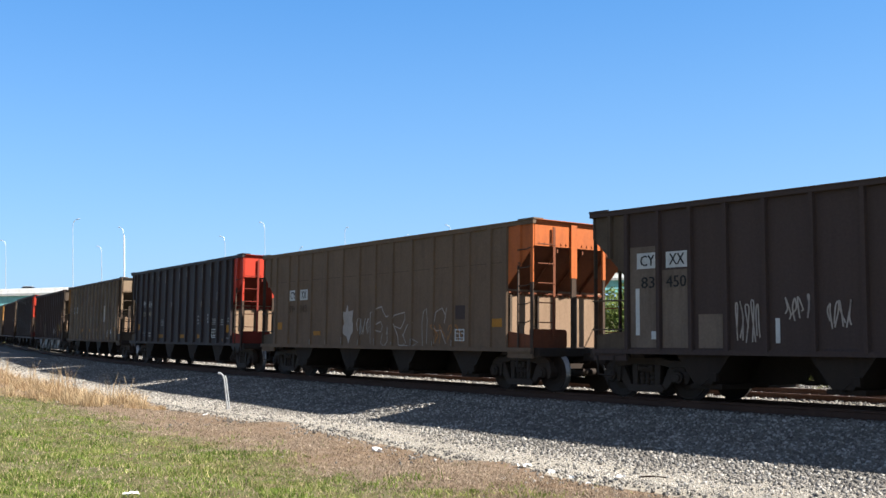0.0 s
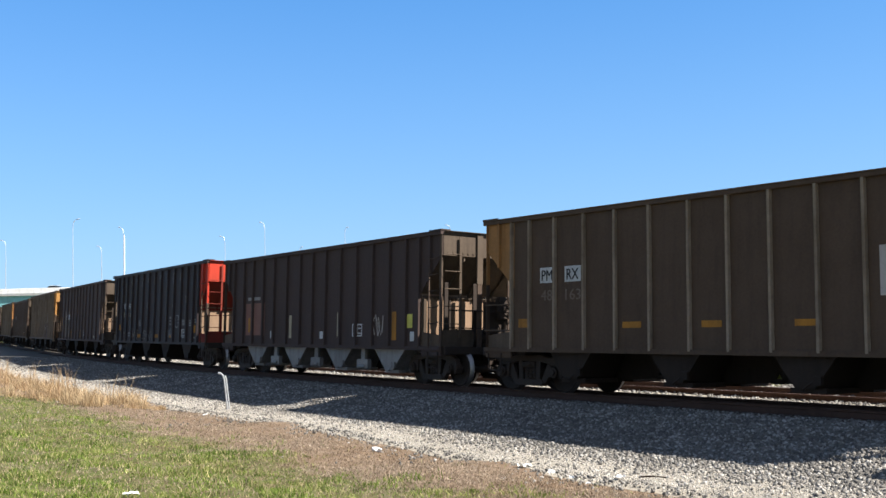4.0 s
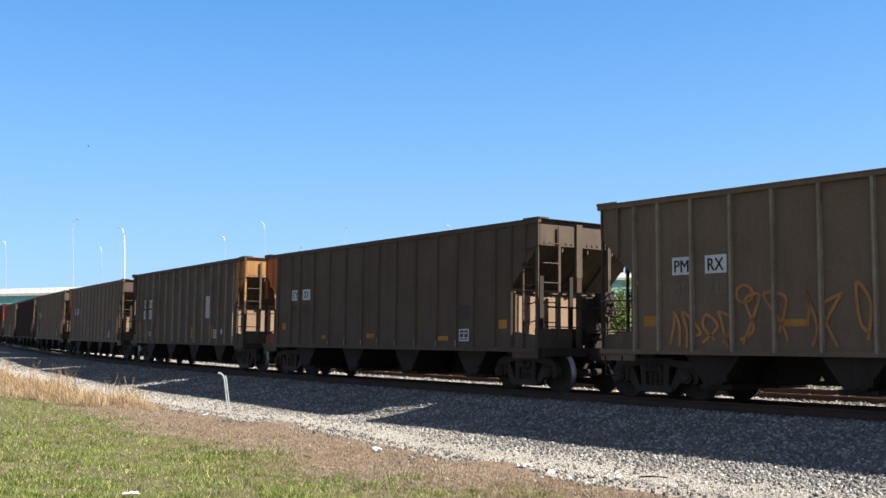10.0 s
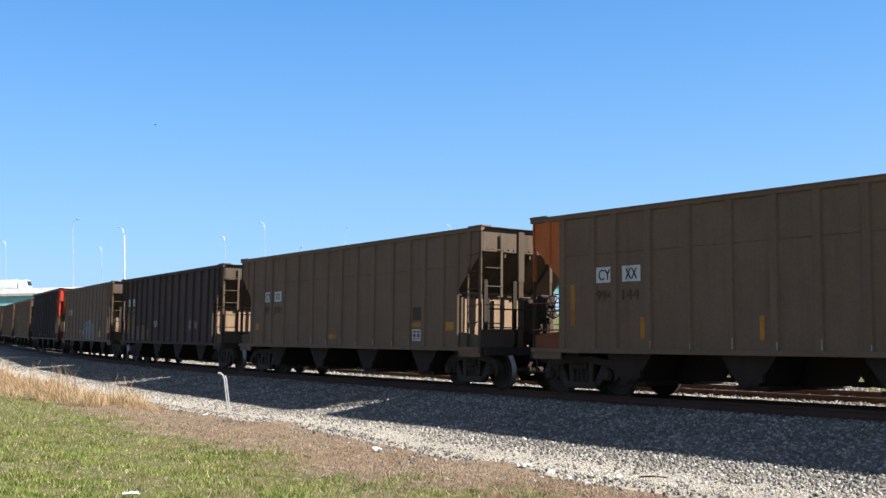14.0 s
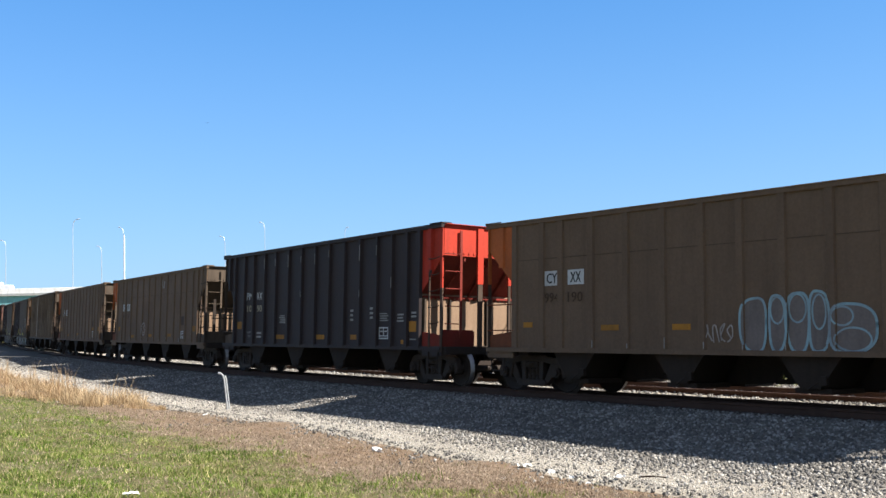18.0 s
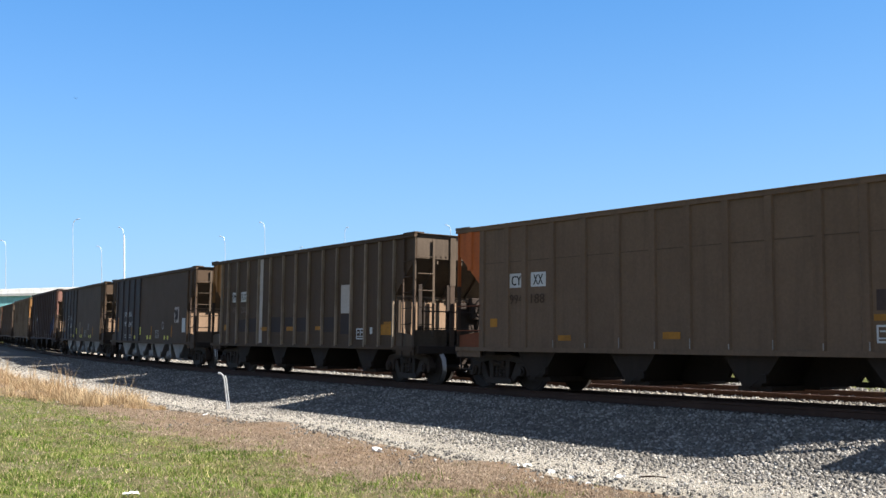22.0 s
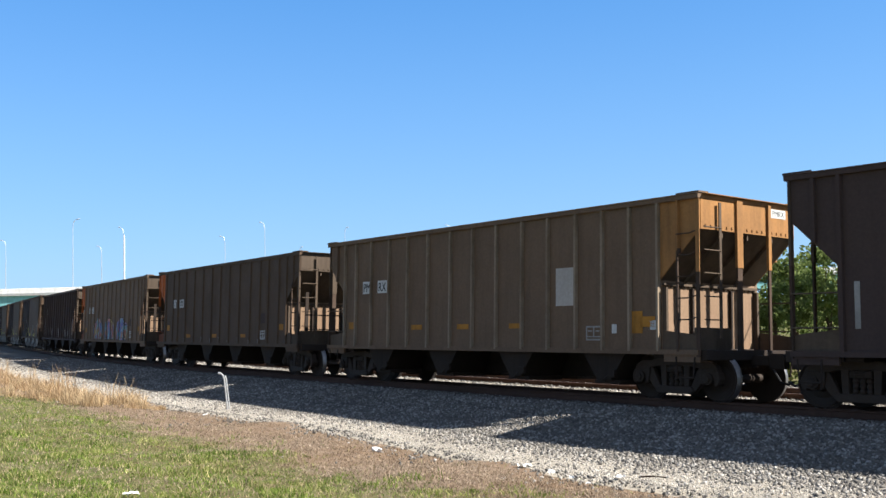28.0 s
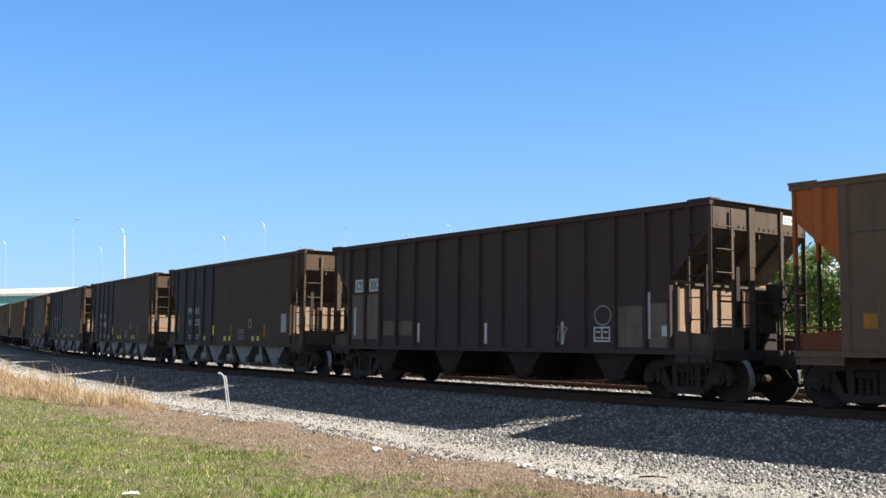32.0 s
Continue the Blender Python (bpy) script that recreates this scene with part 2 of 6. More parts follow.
def flip_y(shape):
    return [(x, -y, z) for x, y, z in shape[0]], [tuple(reversed(q)) for q in shape[1]]


def flip_x(shape, about):
    return [(about - x, y, z) for x, y, z in shape[0]], [tuple(reversed(q)) for q in shape[1]]


MESHES = {}


def mesh_of(key, shape, material, bevel=0.0, smooth=False, extra=None):
    k = (key, material.name)
    if k not in MESHES:
        v, f = shape() if callable(shape) else shape
        me = bpy.data.meshes.new(key if isinstance(key, str) else key[0])
        me.from_pydata([tuple(p) for p in v], [], f)
        me.materials.append(material)
        bm = bmesh.new()
        bm.from_mesh(me)
        bmesh.ops.recalc_face_normals(bm, faces=bm.faces)
        if bevel:
            bmesh.ops.bevel(bm, geom=bm.edges[:], offset=bevel, segments=1, affect="EDGES", profile=0.6)
        bm.to_mesh(me)
        bm.free()
        if smooth:
            for poly in me.polygons:
                poly.use_smooth = True
        MESHES[k] = me
    return MESHES[k]


def part(name, key, shape, material, parent=None, label="", place=None, bevel=0.0, smooth=False):
    ob = new(name, mesh_of(key, shape, material, bevel, smooth))
    if parent is not None:
        ob.parent = parent
    if place is not None:
        ob.matrix_basis = place
    if label:
        ob["label"] = label
    return ob


def thing(name, label, category, group="", kind="", place=None):
    ob = tagged(new(name), label, category, group, kind)
    ob.empty_display_size = 0.3
    if place is not None:
        ob.matrix_basis = place
    return ob


LETTERS = {}


def lettering(text):
    """The text as a flat mesh from the built-in font, filling the unit square from (0, 0) to (1, 1)."""
    if text not in LETTERS:
        cu = bpy.data.curves.new("lettering", "FONT")
        cu.body, cu.resolution_u, cu.extrude, cu.fill_mode = text, 2, 0.0, "FRONT"
        ob = bpy.data.objects.new("lettering", cu)
        me = bpy.data.meshes.new_from_object(ob)
        co = [tuple(v.co) for v in me.vertices]
        f = [tuple(p.vertices) for p in me.polygons]
        lo, hi = [min(c[k] for c in co) for k in (0, 1)], [max(c[k] for c in co) for k in (0, 1)]
        co = [((c[0] - lo[0]) / max(hi[0] - lo[0], 1e-6), (c[1] - lo[1]) / max(hi[1] - lo[1], 1e-6)) for c in co]
        bpy.data.objects.remove(ob)
        bpy.data.meshes.remove(me)
        LETTERS[text] = (co, f)
    return LETTERS[text]


# ---------------------------------------------------------------- the ground
def toe(s):
    """How far out the foot of the ballast lies."""
    return np.interp(s, [-60, -10, -4, 0, 3, 6, 8.5, 14, 17], [5.9, 5.9, 5.75, 5.55, 5.42, 5.75, 6.0, 6.2, 6.4])


def lift(s, lat):
    """The land beside the track climbs along its far stretch."""
    return np.interp(s, [-60, -43, -32, -19, -9, 0, 5, 10], [0.55, 0.46, 0.3, 0.2, 0.11, 0.08, 0.05, 0.0]) * np.clip((np.asarray(lat) - 2.0) / 2.5, 0, 1)


LINE_S = np.arange(-300, 420) * STEP
LINE_XY = np.array([LINE[i][:2] for i in range(-300, 420)])
LINE_TH = np.array([LINE[i][2] for i in range(-300, 420)])


def along(xy):
    """s and lat of points of the plan."""
    s, lat = np.empty(len(xy)), np.empty(len(xy))
    for a in range(0, len(xy), 4000):
        q = xy[a:a + 4000]
        d = ((q[:, None, :] - LINE_XY[None]) ** 2).sum(2)
        i = d.argmin(1)
        dx, dy = q[:, 0] - LINE_XY[i, 0], q[:, 1] - LINE_XY[i, 1]
        lat[a:a + 4000] = dx * np.sin(LINE_TH[i]) - dy * np.cos(LINE_TH[i])
        s[a:a + 4000] = LINE_S[i] + dx * np.cos(LINE_TH[i]) + dy * np.sin(LINE_TH[i])
    return s, lat


def ground_z(lat, s):
    return -0.63 + 0.75 * np.clip((lat - 6.5) / 11.0, 0, 1) ** 1.1 + lift(s, lat)


def swell(x, y):
    return 0.03 * np.sin(x * 1.3 + 1.7 * np.sin(y * 0.9))


def fill(name, verts, quads, material, rand=None):
    """A mesh of quads or triangles from arrays."""
    me = bpy.data.meshes.new(name)
    k = quads.shape[1]
    me.vertices.add(len(verts))
    me.vertices.foreach_set("co", verts.astype(np.float32).ravel())
    me.loops.add(quads.size)
    me.loops.foreach_set("vertex_index", quads.astype(np.int32).ravel())
    me.polygons.add(len(quads))
    me.polygons.foreach_set("loop_start", (np.arange(len(quads)) * k).astype(np.int32))
    me.polygons.foreach_set("loop_total", np.full(len(quads), k, np.int32))
    me.materials.append(material)
    me.update(calc_edges=True)
    me.validate()
    return new(name, me)


def ground_material():
    m, nt, p = nodes_of("turf_and_dirt")
    pos = nt.nodes.new("ShaderNodeNewGeometry").outputs["Position"]
    at_lat = nt.nodes.new("ShaderNodeAttribute")
    at_lat.attribute_name = "turf"
    big = noise_of(nt, pos, 0.55, 5)
    mid = noise_of(nt, pos, 2.4, 5)
    fine = noise_of(nt, pos, 26, 4)
    mask = add(nt, "ShaderNodeMath")
    mask.operation = "ADD"
    nt.links.new(at_lat.outputs["Fac"], mask.inputs[0])
    nt.links.new(ramp(nt, big, 0.3, 0.7, -0.5, 0.5), mask.inputs[1])
    dirt = mix(nt, ramp(nt, mid, 0.35, 0.65), (0.185, 0.125, 0.082), (0.26, 0.198, 0.145))
    dirt = mix(nt, ramp(nt, fine, 0.3, 0.7, 0, 0.6), dirt, (0.11, 0.07, 0.042))
    turf = mix(nt, ramp(nt, mid, 0.35, 0.65), (0.085, 0.125, 0.022), (0.15, 0.155, 0.045))
    speck = noise_of(nt, pos, 70, 3)
    tuft = noise_of(nt, pos, 9, 5)
    turf = mix(nt, ramp(nt, tuft, 0.4, 0.62, 0, 0.75), turf, (0.045, 0.062, 0.014))
    turf = mix(nt, ramp(nt, noise_of(nt, pos, 5.5, 5), 0.54, 0.7, 0, 0.8), turf, (0.23, 0.19, 0.09))
    dirt = mix(nt, ramp(nt, tuft, 0.42, 0.66, 0, 0.7), dirt, (0.12, 0.078, 0.046))
    turf = mix(nt, ramp(nt, fine, 0.35, 0.65, 0, 0.8), turf, (0.055, 0.05, 0.016))
    turf = mix(nt, ramp(nt, speck, 0.52, 0.7, 0, 0.8), turf, (0.22, 0.17, 0.09))
    dirt = mix(nt, ramp(nt, speck, 0.5, 0.68, 0, 0.7), dirt, (0.29, 0.21, 0.14))
    c = mix(nt, ramp(nt, mask.outputs[0], 0.35, 0.65), dirt, turf)
    nt.links.new(c, p.inputs["Base Color"])
    p.inputs["Roughness"].default_value = 0.95
    p.inputs["Specular IOR Level"].default_value = 0.1
    b = add(nt, "ShaderNodeBump", Strength=0.6, Distance=0.05)
    nt.links.new(fine, b.inputs["Height"])
    nt.links.new(b.outputs[0], p.inputs["Normal"])
    return m


def spread(a, b, fine_lo, fine_hi, step):
    """Grid lines: fine between fine_lo and fine_hi, growing towards a and b."""
    mid = list(np.arange(fine_lo, fine_hi + 1e-6, step))
    out, d, x = [], step, fine_lo
    while x > a:
        d *= 1.35
        x -= d
        out.append(x)
    left = out[::-1]
    out, d, x = [], step, fine_hi
    while x < b:
        d *= 1.35
        x += d
        out.append(x)
    return np.array(left + mid + out)


gx, gy = spread(-3500, 3500, -26, 16, 0.5), spread(-3500, 3500, 4, 46, 0.5)
GX, GY = np.meshgrid(gx, gy, indexing="ij")
flat_xy = np.stack([GX.ravel(), GY.ravel()], 1)
gs, glat = along(flat_xy)
far_off = np.hypot(flat_xy[:, 0], flat_xy[:, 1] - 25) > 170
glat = np.where(far_off, -40.0, glat)
gz = ground_z(glat, gs) + np.where(far_off, 0.0, swell(flat_xy[:, 0], flat_xy[:, 1]))
ni, nj = GX.shape
idx = np.arange(ni * nj).reshape(ni, nj)
gq = np.stack([idx[:-1, :-1].ravel(), idx[1:, :-1].ravel(), idx[1:, 1:].ravel(), idx[:-1, 1:].ravel()], 1)
ground = fill("ground", np.column_stack([flat_xy, gz]), gq, ground_material())
edge = np.interp(gs, [-14, -8, -5, 0, 5, 10, 14], [8.9, 8.2, 8.8, 9.1, 9.2, 9.2, 9.4])
turf = np.where(far_off | (glat < -8), 0.8, np.clip((glat - edge) / 1.6 + 0.5, -0.4, 1.1))
att = ground.data.attributes.new("turf", "FLOAT", "POINT")
att.data.foreach_set("value", turf.astype(np.float32))
tagged(ground, "patchy green turf running into bare brown dirt beside the track", "ground", kind="structure")


def stone_material(name, a, b, c):
    m, nt, p = nodes_of(name)
    geo = nt.nodes.new("ShaderNodeNewGeometry")
    col = mix(nt, ramp(nt, geo.outputs["Random Per Island"], 0.0, 0.7), a, b)
    col = mix(nt, ramp(nt, geo.outputs["Random Per Island"], 0.76, 0.86), col, c)
    col = mix(nt, ramp(nt, noise_of(nt, geo.outputs["Position"], 1.1, 5), 0.4, 0.7, 0, 0.5), col, tuple(v * 0.55 for v in a))
    nt.links.new(col, p.inputs["Base Color"])
    p.inputs["Roughness"].default_value = 0.9
    p.inputs["Specular IOR Level"].default_value = 0.2
    bp = add(nt, "ShaderNodeBump", Strength=0.5, Distance=0.02)
    nt.links.new(noise_of(nt, geo.outputs["Position"], 55, 4), bp.inputs["Height"])
    nt.links.new(bp.outputs[0], p.inputs["Normal"])
    return m


STONE = stone_material("ballast_stone", (0.1, 0.091, 0.08), (0.215, 0.195, 0.17), (0.4, 0.37, 0.325))
DIRTY = stone_material("greasy_ballast", (0.05, 0.036, 0.026), (0.09, 0.066, 0.048), (0.12, 0.09, 0.07))
CREAMY = stone_material("fine_gravel", (0.28, 0.25, 0.21), (0.41, 0.373, 0.315), (0.54, 0.5, 0.43))


def fines_material():
    m, nt, p = nodes_of("ballast_fines")
    pos = nt.nodes.new("ShaderNodeNewGeometry").outputs["Position"]
    low = nt.nodes.new("ShaderNodeAttribute")
    low.attribute_name = "toe"
    near = add(nt, "ShaderNodeMath")
    near.operation = "ADD"
    nt.links.new(low.outputs["Fac"], near.inputs[0])
    nt.links.new(ramp(nt, noise_of(nt, pos, 1.6, 5), 0.3, 0.7, -0.3, 0.3), near.inputs[1])
    grain = noise_of(nt, pos, 45, 4)
    dark = mix(nt, grain, (0.085, 0.074, 0.062), (0.17, 0.15, 0.125))
    pale = mix(nt, grain, (0.265, 0.228, 0.175), (0.4, 0.353, 0.28))
    nt.links.new(mix(nt, ramp(nt, near.outputs[0], 0.35, 0.75), dark, pale), p.inputs["Base Color"])
    p.inputs["Roughness"].default_value = 0.95
    p.inputs["Specular IOR Level"].default_value = 0.1
    bp = add(nt, "ShaderNodeBump", Strength=0.6, Distance=0.02)
    nt.links.new(grain, bp.inputs["Height"])
    nt.links.new(bp.outputs[0], p.inputs["Normal"])
    return m


FINES = fines_material()


def profile(s):
    """The ballast across the track at s, from the far side to the near toe."""
    e = toe(s)
    raw = [(-10.5, -0.68), (-8.2, -0.42), (-3.2, -0.36), (-2.4, -0.33), (-1.4, -0.3), (0.95, -0.16), (1.25, -0.1), (1.75, -0.1), (2.1, -0.14),
            (e * 0.5 + 1.4, -0.49), (e, -0.6), (e + 0.35, -0.65)]
    return [(a, b + float(lift(s, a))) for a, b in raw]


bed_s = list(np.arange(-140, 60.1, 0.8))
bv, bq = [], []
for s in bed_s:
    for lat, z in profile(s):
        bv.append(tuple(at(s, lat, z)))
kk = len(profile(0))
for i in range(len(bed_s) - 1):
    bq += [(i * kk + j, (i + 1) * kk + j, (i + 1) * kk + j + 1, i * kk + j + 1) for j in range(kk - 1)]
bed = fill("ballast_bed", np.array(bv), np.array(bq), FINES)
bed_toe = bed.data.attributes.new("toe", "FLOAT", "POINT")
bed_toe.data.foreach_set("value", np.tile(np.array([1.0, 1.0, 1.0, 0.3, 0.0, 0.0, 0.0, 0.0, 0.0, 0.35, 1.0, 1.0], np.float32), len(bed_s)))
tagged(bed, "low bank of pale crushed-stone ballast under the tracks", "ballast", kind="structure")


def scatter(name, n, area, size, material, label, category, seed, sink=0.1):
    """Many small uneven stones joined into one object; area gives s, lat and z for uniform draws."""
    rng = np.random.default_rng(seed)
    s, lat, z = area(rng, n)
    n = len(s)
    i = np.floor(s / STEP).astype(int)
    tab = np.array([LINE[k] for k in range(int(i.min()), int(i.max()) + 2)])
    f = (s / STEP - i)[:, None]
    b = tab[i - i.min()] * (1 - f) + tab[i - i.min() + 1] * f
    x, y = b[:, 0] + lat * np.sin(b[:, 2]), b[:, 1] - lat * np.cos(b[:, 2])
    r = rng.uniform(*size, n)
    cube = np.array([(a, c, d) for a in (-1, 1) for c in (-1, 1) for d in (-1, 1)], float) * 0.58
    v = cube[None] * (1 + rng.uniform(-0.38, 0.38, (n, 8, 3)))
    v *= (r[:, None] * rng.uniform(0.65, 1.25, (n, 3)))[:, None, :]
    q = rng.normal(size=(n, 4))
    q /= np.linalg.norm(q, axis=1)[:, None]
    w, a, c, d = q.T
    R = np.stack([1 - 2 * (c * c + d * d), 2 * (a * c - d * w), 2 * (a * d + c * w), 2 * (a * c + d * w), 1 - 2 * (a * a + d * d), 2 * (c * d - a * w),
                  2 * (a * d - c * w), 2 * (c * d + a * w), 1 - 2 * (a * a + c * c)], 1).reshape(n, 3, 3)
    v = np.einsum("nij,nkj->nki", R, v)
    v += np.stack([x, y, z + r * sink], 1)[:, None, :]
    faces = np.array([(0, 1, 3, 2), (4, 6, 7, 5), (0, 4, 5, 1), (2, 3, 7, 6), (0, 2, 6, 4), (1, 5, 7, 3)])
    quads = (np.arange(n)[:, None, None] * 8 + faces[None]).reshape(-1, 4)
    return tagged(fill(name, v.reshape(-1, 3), quads, material), label, category, kind="stuff")


def bed_table(s, lat):
    e = toe(s)
    z = np.where(lat < 2.1, np.interp(lat, [1.25, 1.75, 2.1], [-0.1, -0.1, -0.14]), 0.0)
    m = e * 0.5 + 1.4
    z = np.where((lat >= 2.1) & (lat < m), -0.14 - 0.35 * (lat - 2.1) / (m - 2.1), z)
    z = np.where(lat >= m, -0.49 - 0.11 * (lat - m) / np.maximum(e - m, 0.2), z)
    return np.where(lat < 1.25, np.interp(lat, [-8.2, -3.2, -2.4, -1.4, 0.95, 1.25], [-0.42, -0.36, -0.33, -0.3, -0.16, -0.1]), z) + lift(s, lat)


def near_bank(rng, n):
    s = 17 - 62 * rng.random(n) ** 1.5
    u = rng.random(n)
    u = np.where((u > 0.58) & (rng.random(n) < (u - 0.58) / 0.28), u * rng.random(n), u)
    lat = 1.2 + (toe(s) + 0.15 - 1.2) * u ** 0.95
    return s, lat, bed_table(s, lat)


def far_bank(rng, n):
    s = 20 - 70 * rng.random(n) ** 1.2
    lat = -1.15 - 8.0 * rng.random(n)
    return s, lat, bed_table(s, lat)


def between(rng, n):
    s = 18 - 50 * rng.random(n) ** 1.2
    lat = -1.2 + 2.75 * rng.random(n)
    return s, lat, bed_table(s, lat)


def toe_spill(rng, n):
    s = 17 - 30 * rng.random(n)
    lat = toe(s) + rng.exponential(0.5, n)
    return s, lat, np.where(lat > toe(s) + 0.3, ground_z(lat, s), bed_table(s, lat))


def fine_toe(rng, n):
    s = 17 - 45 * rng.random(n) ** 1.3
    e = toe(s)
    lat = e - 1.5 + 1.75 * rng.random(n) ** 0.7
    return s, lat, np.where(lat > e + 0.3, ground_z(lat, s), bed_table(s, np.minimum(lat, e)) - np.clip(lat - e, 0, 0.3) * 0.16)


scatter("fine_gravel", 62000, fine_toe, (0.007, 0.018), CREAMY, "fine cream-coloured gravel at the foot of the bank", "gravel", 8)
scatter("ballast_stones", 98000, near_bank, (0.013, 0.041), STONE, "loose pale grey and white crushed ballast stones", "ballast stones", 3)
scatter("ballast_stones", 24000, far_bank, (0.03, 0.055), STONE, "loose pale ballast stones between the rails and tracks", "ballast stones", 4)
scatter("greasy_stones", 14000, between, (0.025, 0.045), DIRTY, "dark greasy ballast stones between the ties", "ballast stones", 6)
scatter("gravel_spill", 2600, toe_spill, (0.012, 0.035), STONE, "small pale stones spilled on the dirt", "gravel", 5)


# ---------------------------------------------------------------- tracks
def rail_mesh(lat, s0, s1, z=0.0, lean=CANT):
    pr = [(-0.035, 0.0), (0.035, 0.0), (0.035, -0.035), (0.01, -0.05), (0.01, -0.14), (0.07, -0.165), (0.07, -0.178), (-0.07, -0.178), (-0.07, -0.165), (-0.01, -0.14), (-0.01, -0.05), (-0.035, -0.035)]
    v, f = [], []
    ss = np.arange(s0, s1 + 0.1, 1.0)
    n = len(pr)
    for s in ss:
        for a, b in pr:
            v.append(tuple(at(s, lat + a - b * lean, z + b + (lat + a) * lean if lean else z + b)))
    for i in range(len(ss) - 1):
        f += [(i * n + j, (i + 1) * n + j, (i + 1) * n + (j + 1) % n, i * n + (j + 1) % n) for j in range(n)]
    return v, f


main_track = thing("railway_track", "curved main track with rusty steel rails on dark timber ties", "railway track", kind="structure")
siding = thing("railway_track", "second track of rusty rails lying behind the train", "railway track", kind="structure")
for lat in (0.752, -0.752):
    part("rail", ("rail", lat), rail_mesh(lat, -140, 58), RAILSTEEL, main_track)
for lat in (-4.5, -6.0):
    part("rail", ("rail", lat), rail_mesh(lat, -60, 58, -0.23, 0.0), RAILSTEEL, siding)
tie_shape = bx(-0.115, -1.3, -0.2, 0.115, 1.3, -0.0)
rng = random.Random(11)
s = -58.0
while s < 19:
    x, y, th = track(s)
    m = pose(x, y, 0, 0, 0, math.degrees(th) + rng.uniform(-0.7, 0.7)) @ pose(0, 0, -0.181, -math.degrees(CANT), 0, 0) @ pose(rng.uniform(-0.02, 0.02), rng.uniform(-0.05, 0.05), 0)
    part("tie", "tie", tie_shape, TIEWOOD, main_track, place=m, bevel=0.012)
    s += 0.53


# ---------------------------------------------------------------- hopper cars
def side_frame():
    """A cast truck side frame: arched top, jaws over the bearings, tension arms, columns and spring seat."""
    top = [(-1.09, 0.56), (-1.03, 0.71), (-0.86, 0.79), (-0.6, 0.8), (-0.34, 0.86), (0.34, 0.86), (0.6, 0.8), (0.86, 0.79), (1.03, 0.71), (1.09, 0.56), (0.94, 0.6), (0.66, 0.64), (0.34, 0.7), (-0.34, 0.7), (-0.66, 0.64), (-0.94, 0.6)]
    bars = [prism(top, 0.92, 1.08), prism([(-0.5, 0.2), (-0.42, 0.14), (0.42, 0.14), (0.5, 0.2), (0.42, 0.29), (-0.42, 0.29)], 0.9, 1.1)]
    for sx in (-1, 1):
        jaw = [(0.64, 0.66), (1.09, 0.58), (1.13, 0.46), (1.09, 0.34), (1.0, 0.31), (0.99, 0.42), (0.76, 0.42), (0.75, 0.32), (0.68, 0.36)]
        arm = [(0.6, 0.68), (0.8, 0.64), (0.74, 0.44), (0.5, 0.18), (0.34, 0.16), (0.4, 0.29)]
        column = [(0.22, 0.26), (0.35, 0.26), (0.38, 0.74), (0.22, 0.74)]
        bars += [prism([(sx * a, b) for a, b in q], lo, hi) for q, lo, hi in ((jaw, 0.9, 1.1), (arm, 0.94, 1.06), (column, 0.93, 1.07))]
        bars.append(tube((sx * 0.875, 1.08, 0.457), (sx * 0.875, 1.16, 0.457), 0.12, 14))
        bars.append(tube((sx * 0.875, 1.16, 0.457), (sx * 0.875, 1.2, 0.457), 0.075, 10))
        bars.append(bx(sx * 0.875 - 0.14, 0.92, 0.55, sx * 0.875 + 0.14, 1.1, 0.66))
    return merge(*bars)


def spring_shape():
    rings = [(0.28 + 0.046 * k, 0.06 if k % 2 else 0.042) for k in range(7)]
    v, f = lathe(rings, 10)
    return [(x, z, y) for x, y, z in v], [tuple(reversed(q)) for q in f]


def wheelset_mesh():
    key = ("wheelset", WHEEL.name)
    if key not in MESHES:
        half = [(0.0, 0.085), (0.6, 0.09), (0.69, 0.13), (0.69, 0.38), (0.69, 0.485), (0.715, 0.487), (0.728, 0.462), (0.815, 0.455), (0.825, 0.43), (0.8, 0.4), (0.775, 0.28), (0.8, 0.16), (0.84, 0.14), (0.86, 0.08), (1.05, 0.075)]
        rings = [(-a, b) for a, b in half[:0:-1]] + half
        v, f = lathe(rings, 32)
        me = bpy.data.meshes.new("wheelset")
        me.from_pydata(v, [], f)
        me.materials.append(WHEEL)
        me.materials.append(TREAD)
        for p in me.polygons:
            rr = [math.hypot(v[i][0], v[i][2]) for i in p.vertices]
            yy = [abs(v[i][1]) for i in p.vertices]
            if min(rr) > 0.44 and max(yy) > 0.7 and len(p.vertices) == 4:
                p.material_index = 1
            p.use_smooth = len(p.vertices) == 4 and min(rr) > 0.44
        MESHES[key] = me
    return MESHES[key]


POSTS = {
    "smooth": [1.0, 1.9, 2.5, 3.42, 4.4, 5.37, 6.32, 7.2, 8.1, 9.05, 10.05, 10.9, 11.6, 12.45, 13.06],
    "channel": [1.02, 1.83, 2.6, 3.48, 4.33, 5.29, 6.21, 7.14, 8.05, 8.99, 9.91, 10.85, 11.65, 12.43, 13.04],
    "worn": [0.98, 1.59, 2.4, 3.3, 4.2, 5.13, 6.12, 7.03, 7.95, 8.89, 9.78, 10.68, 11.49, 12.27, 13.04],
    "broad": [1.02, 2.13, 3.25, 4.25, 5.22, 6.19, 7.1, 8.0, 8.9, 9.89, 10.84, 11.96, 13.06],
    "narrow": [0.99, 1.81, 2.59, 3.41, 4.25, 5.21, 6.16, 7.01, 7.87, 8.8, 9.74, 10.66, 11.55, 12.4, 13.05],
    "paneled": [1.04, 2.05, 3.05, 4.05, 5.03, 12.01],
}
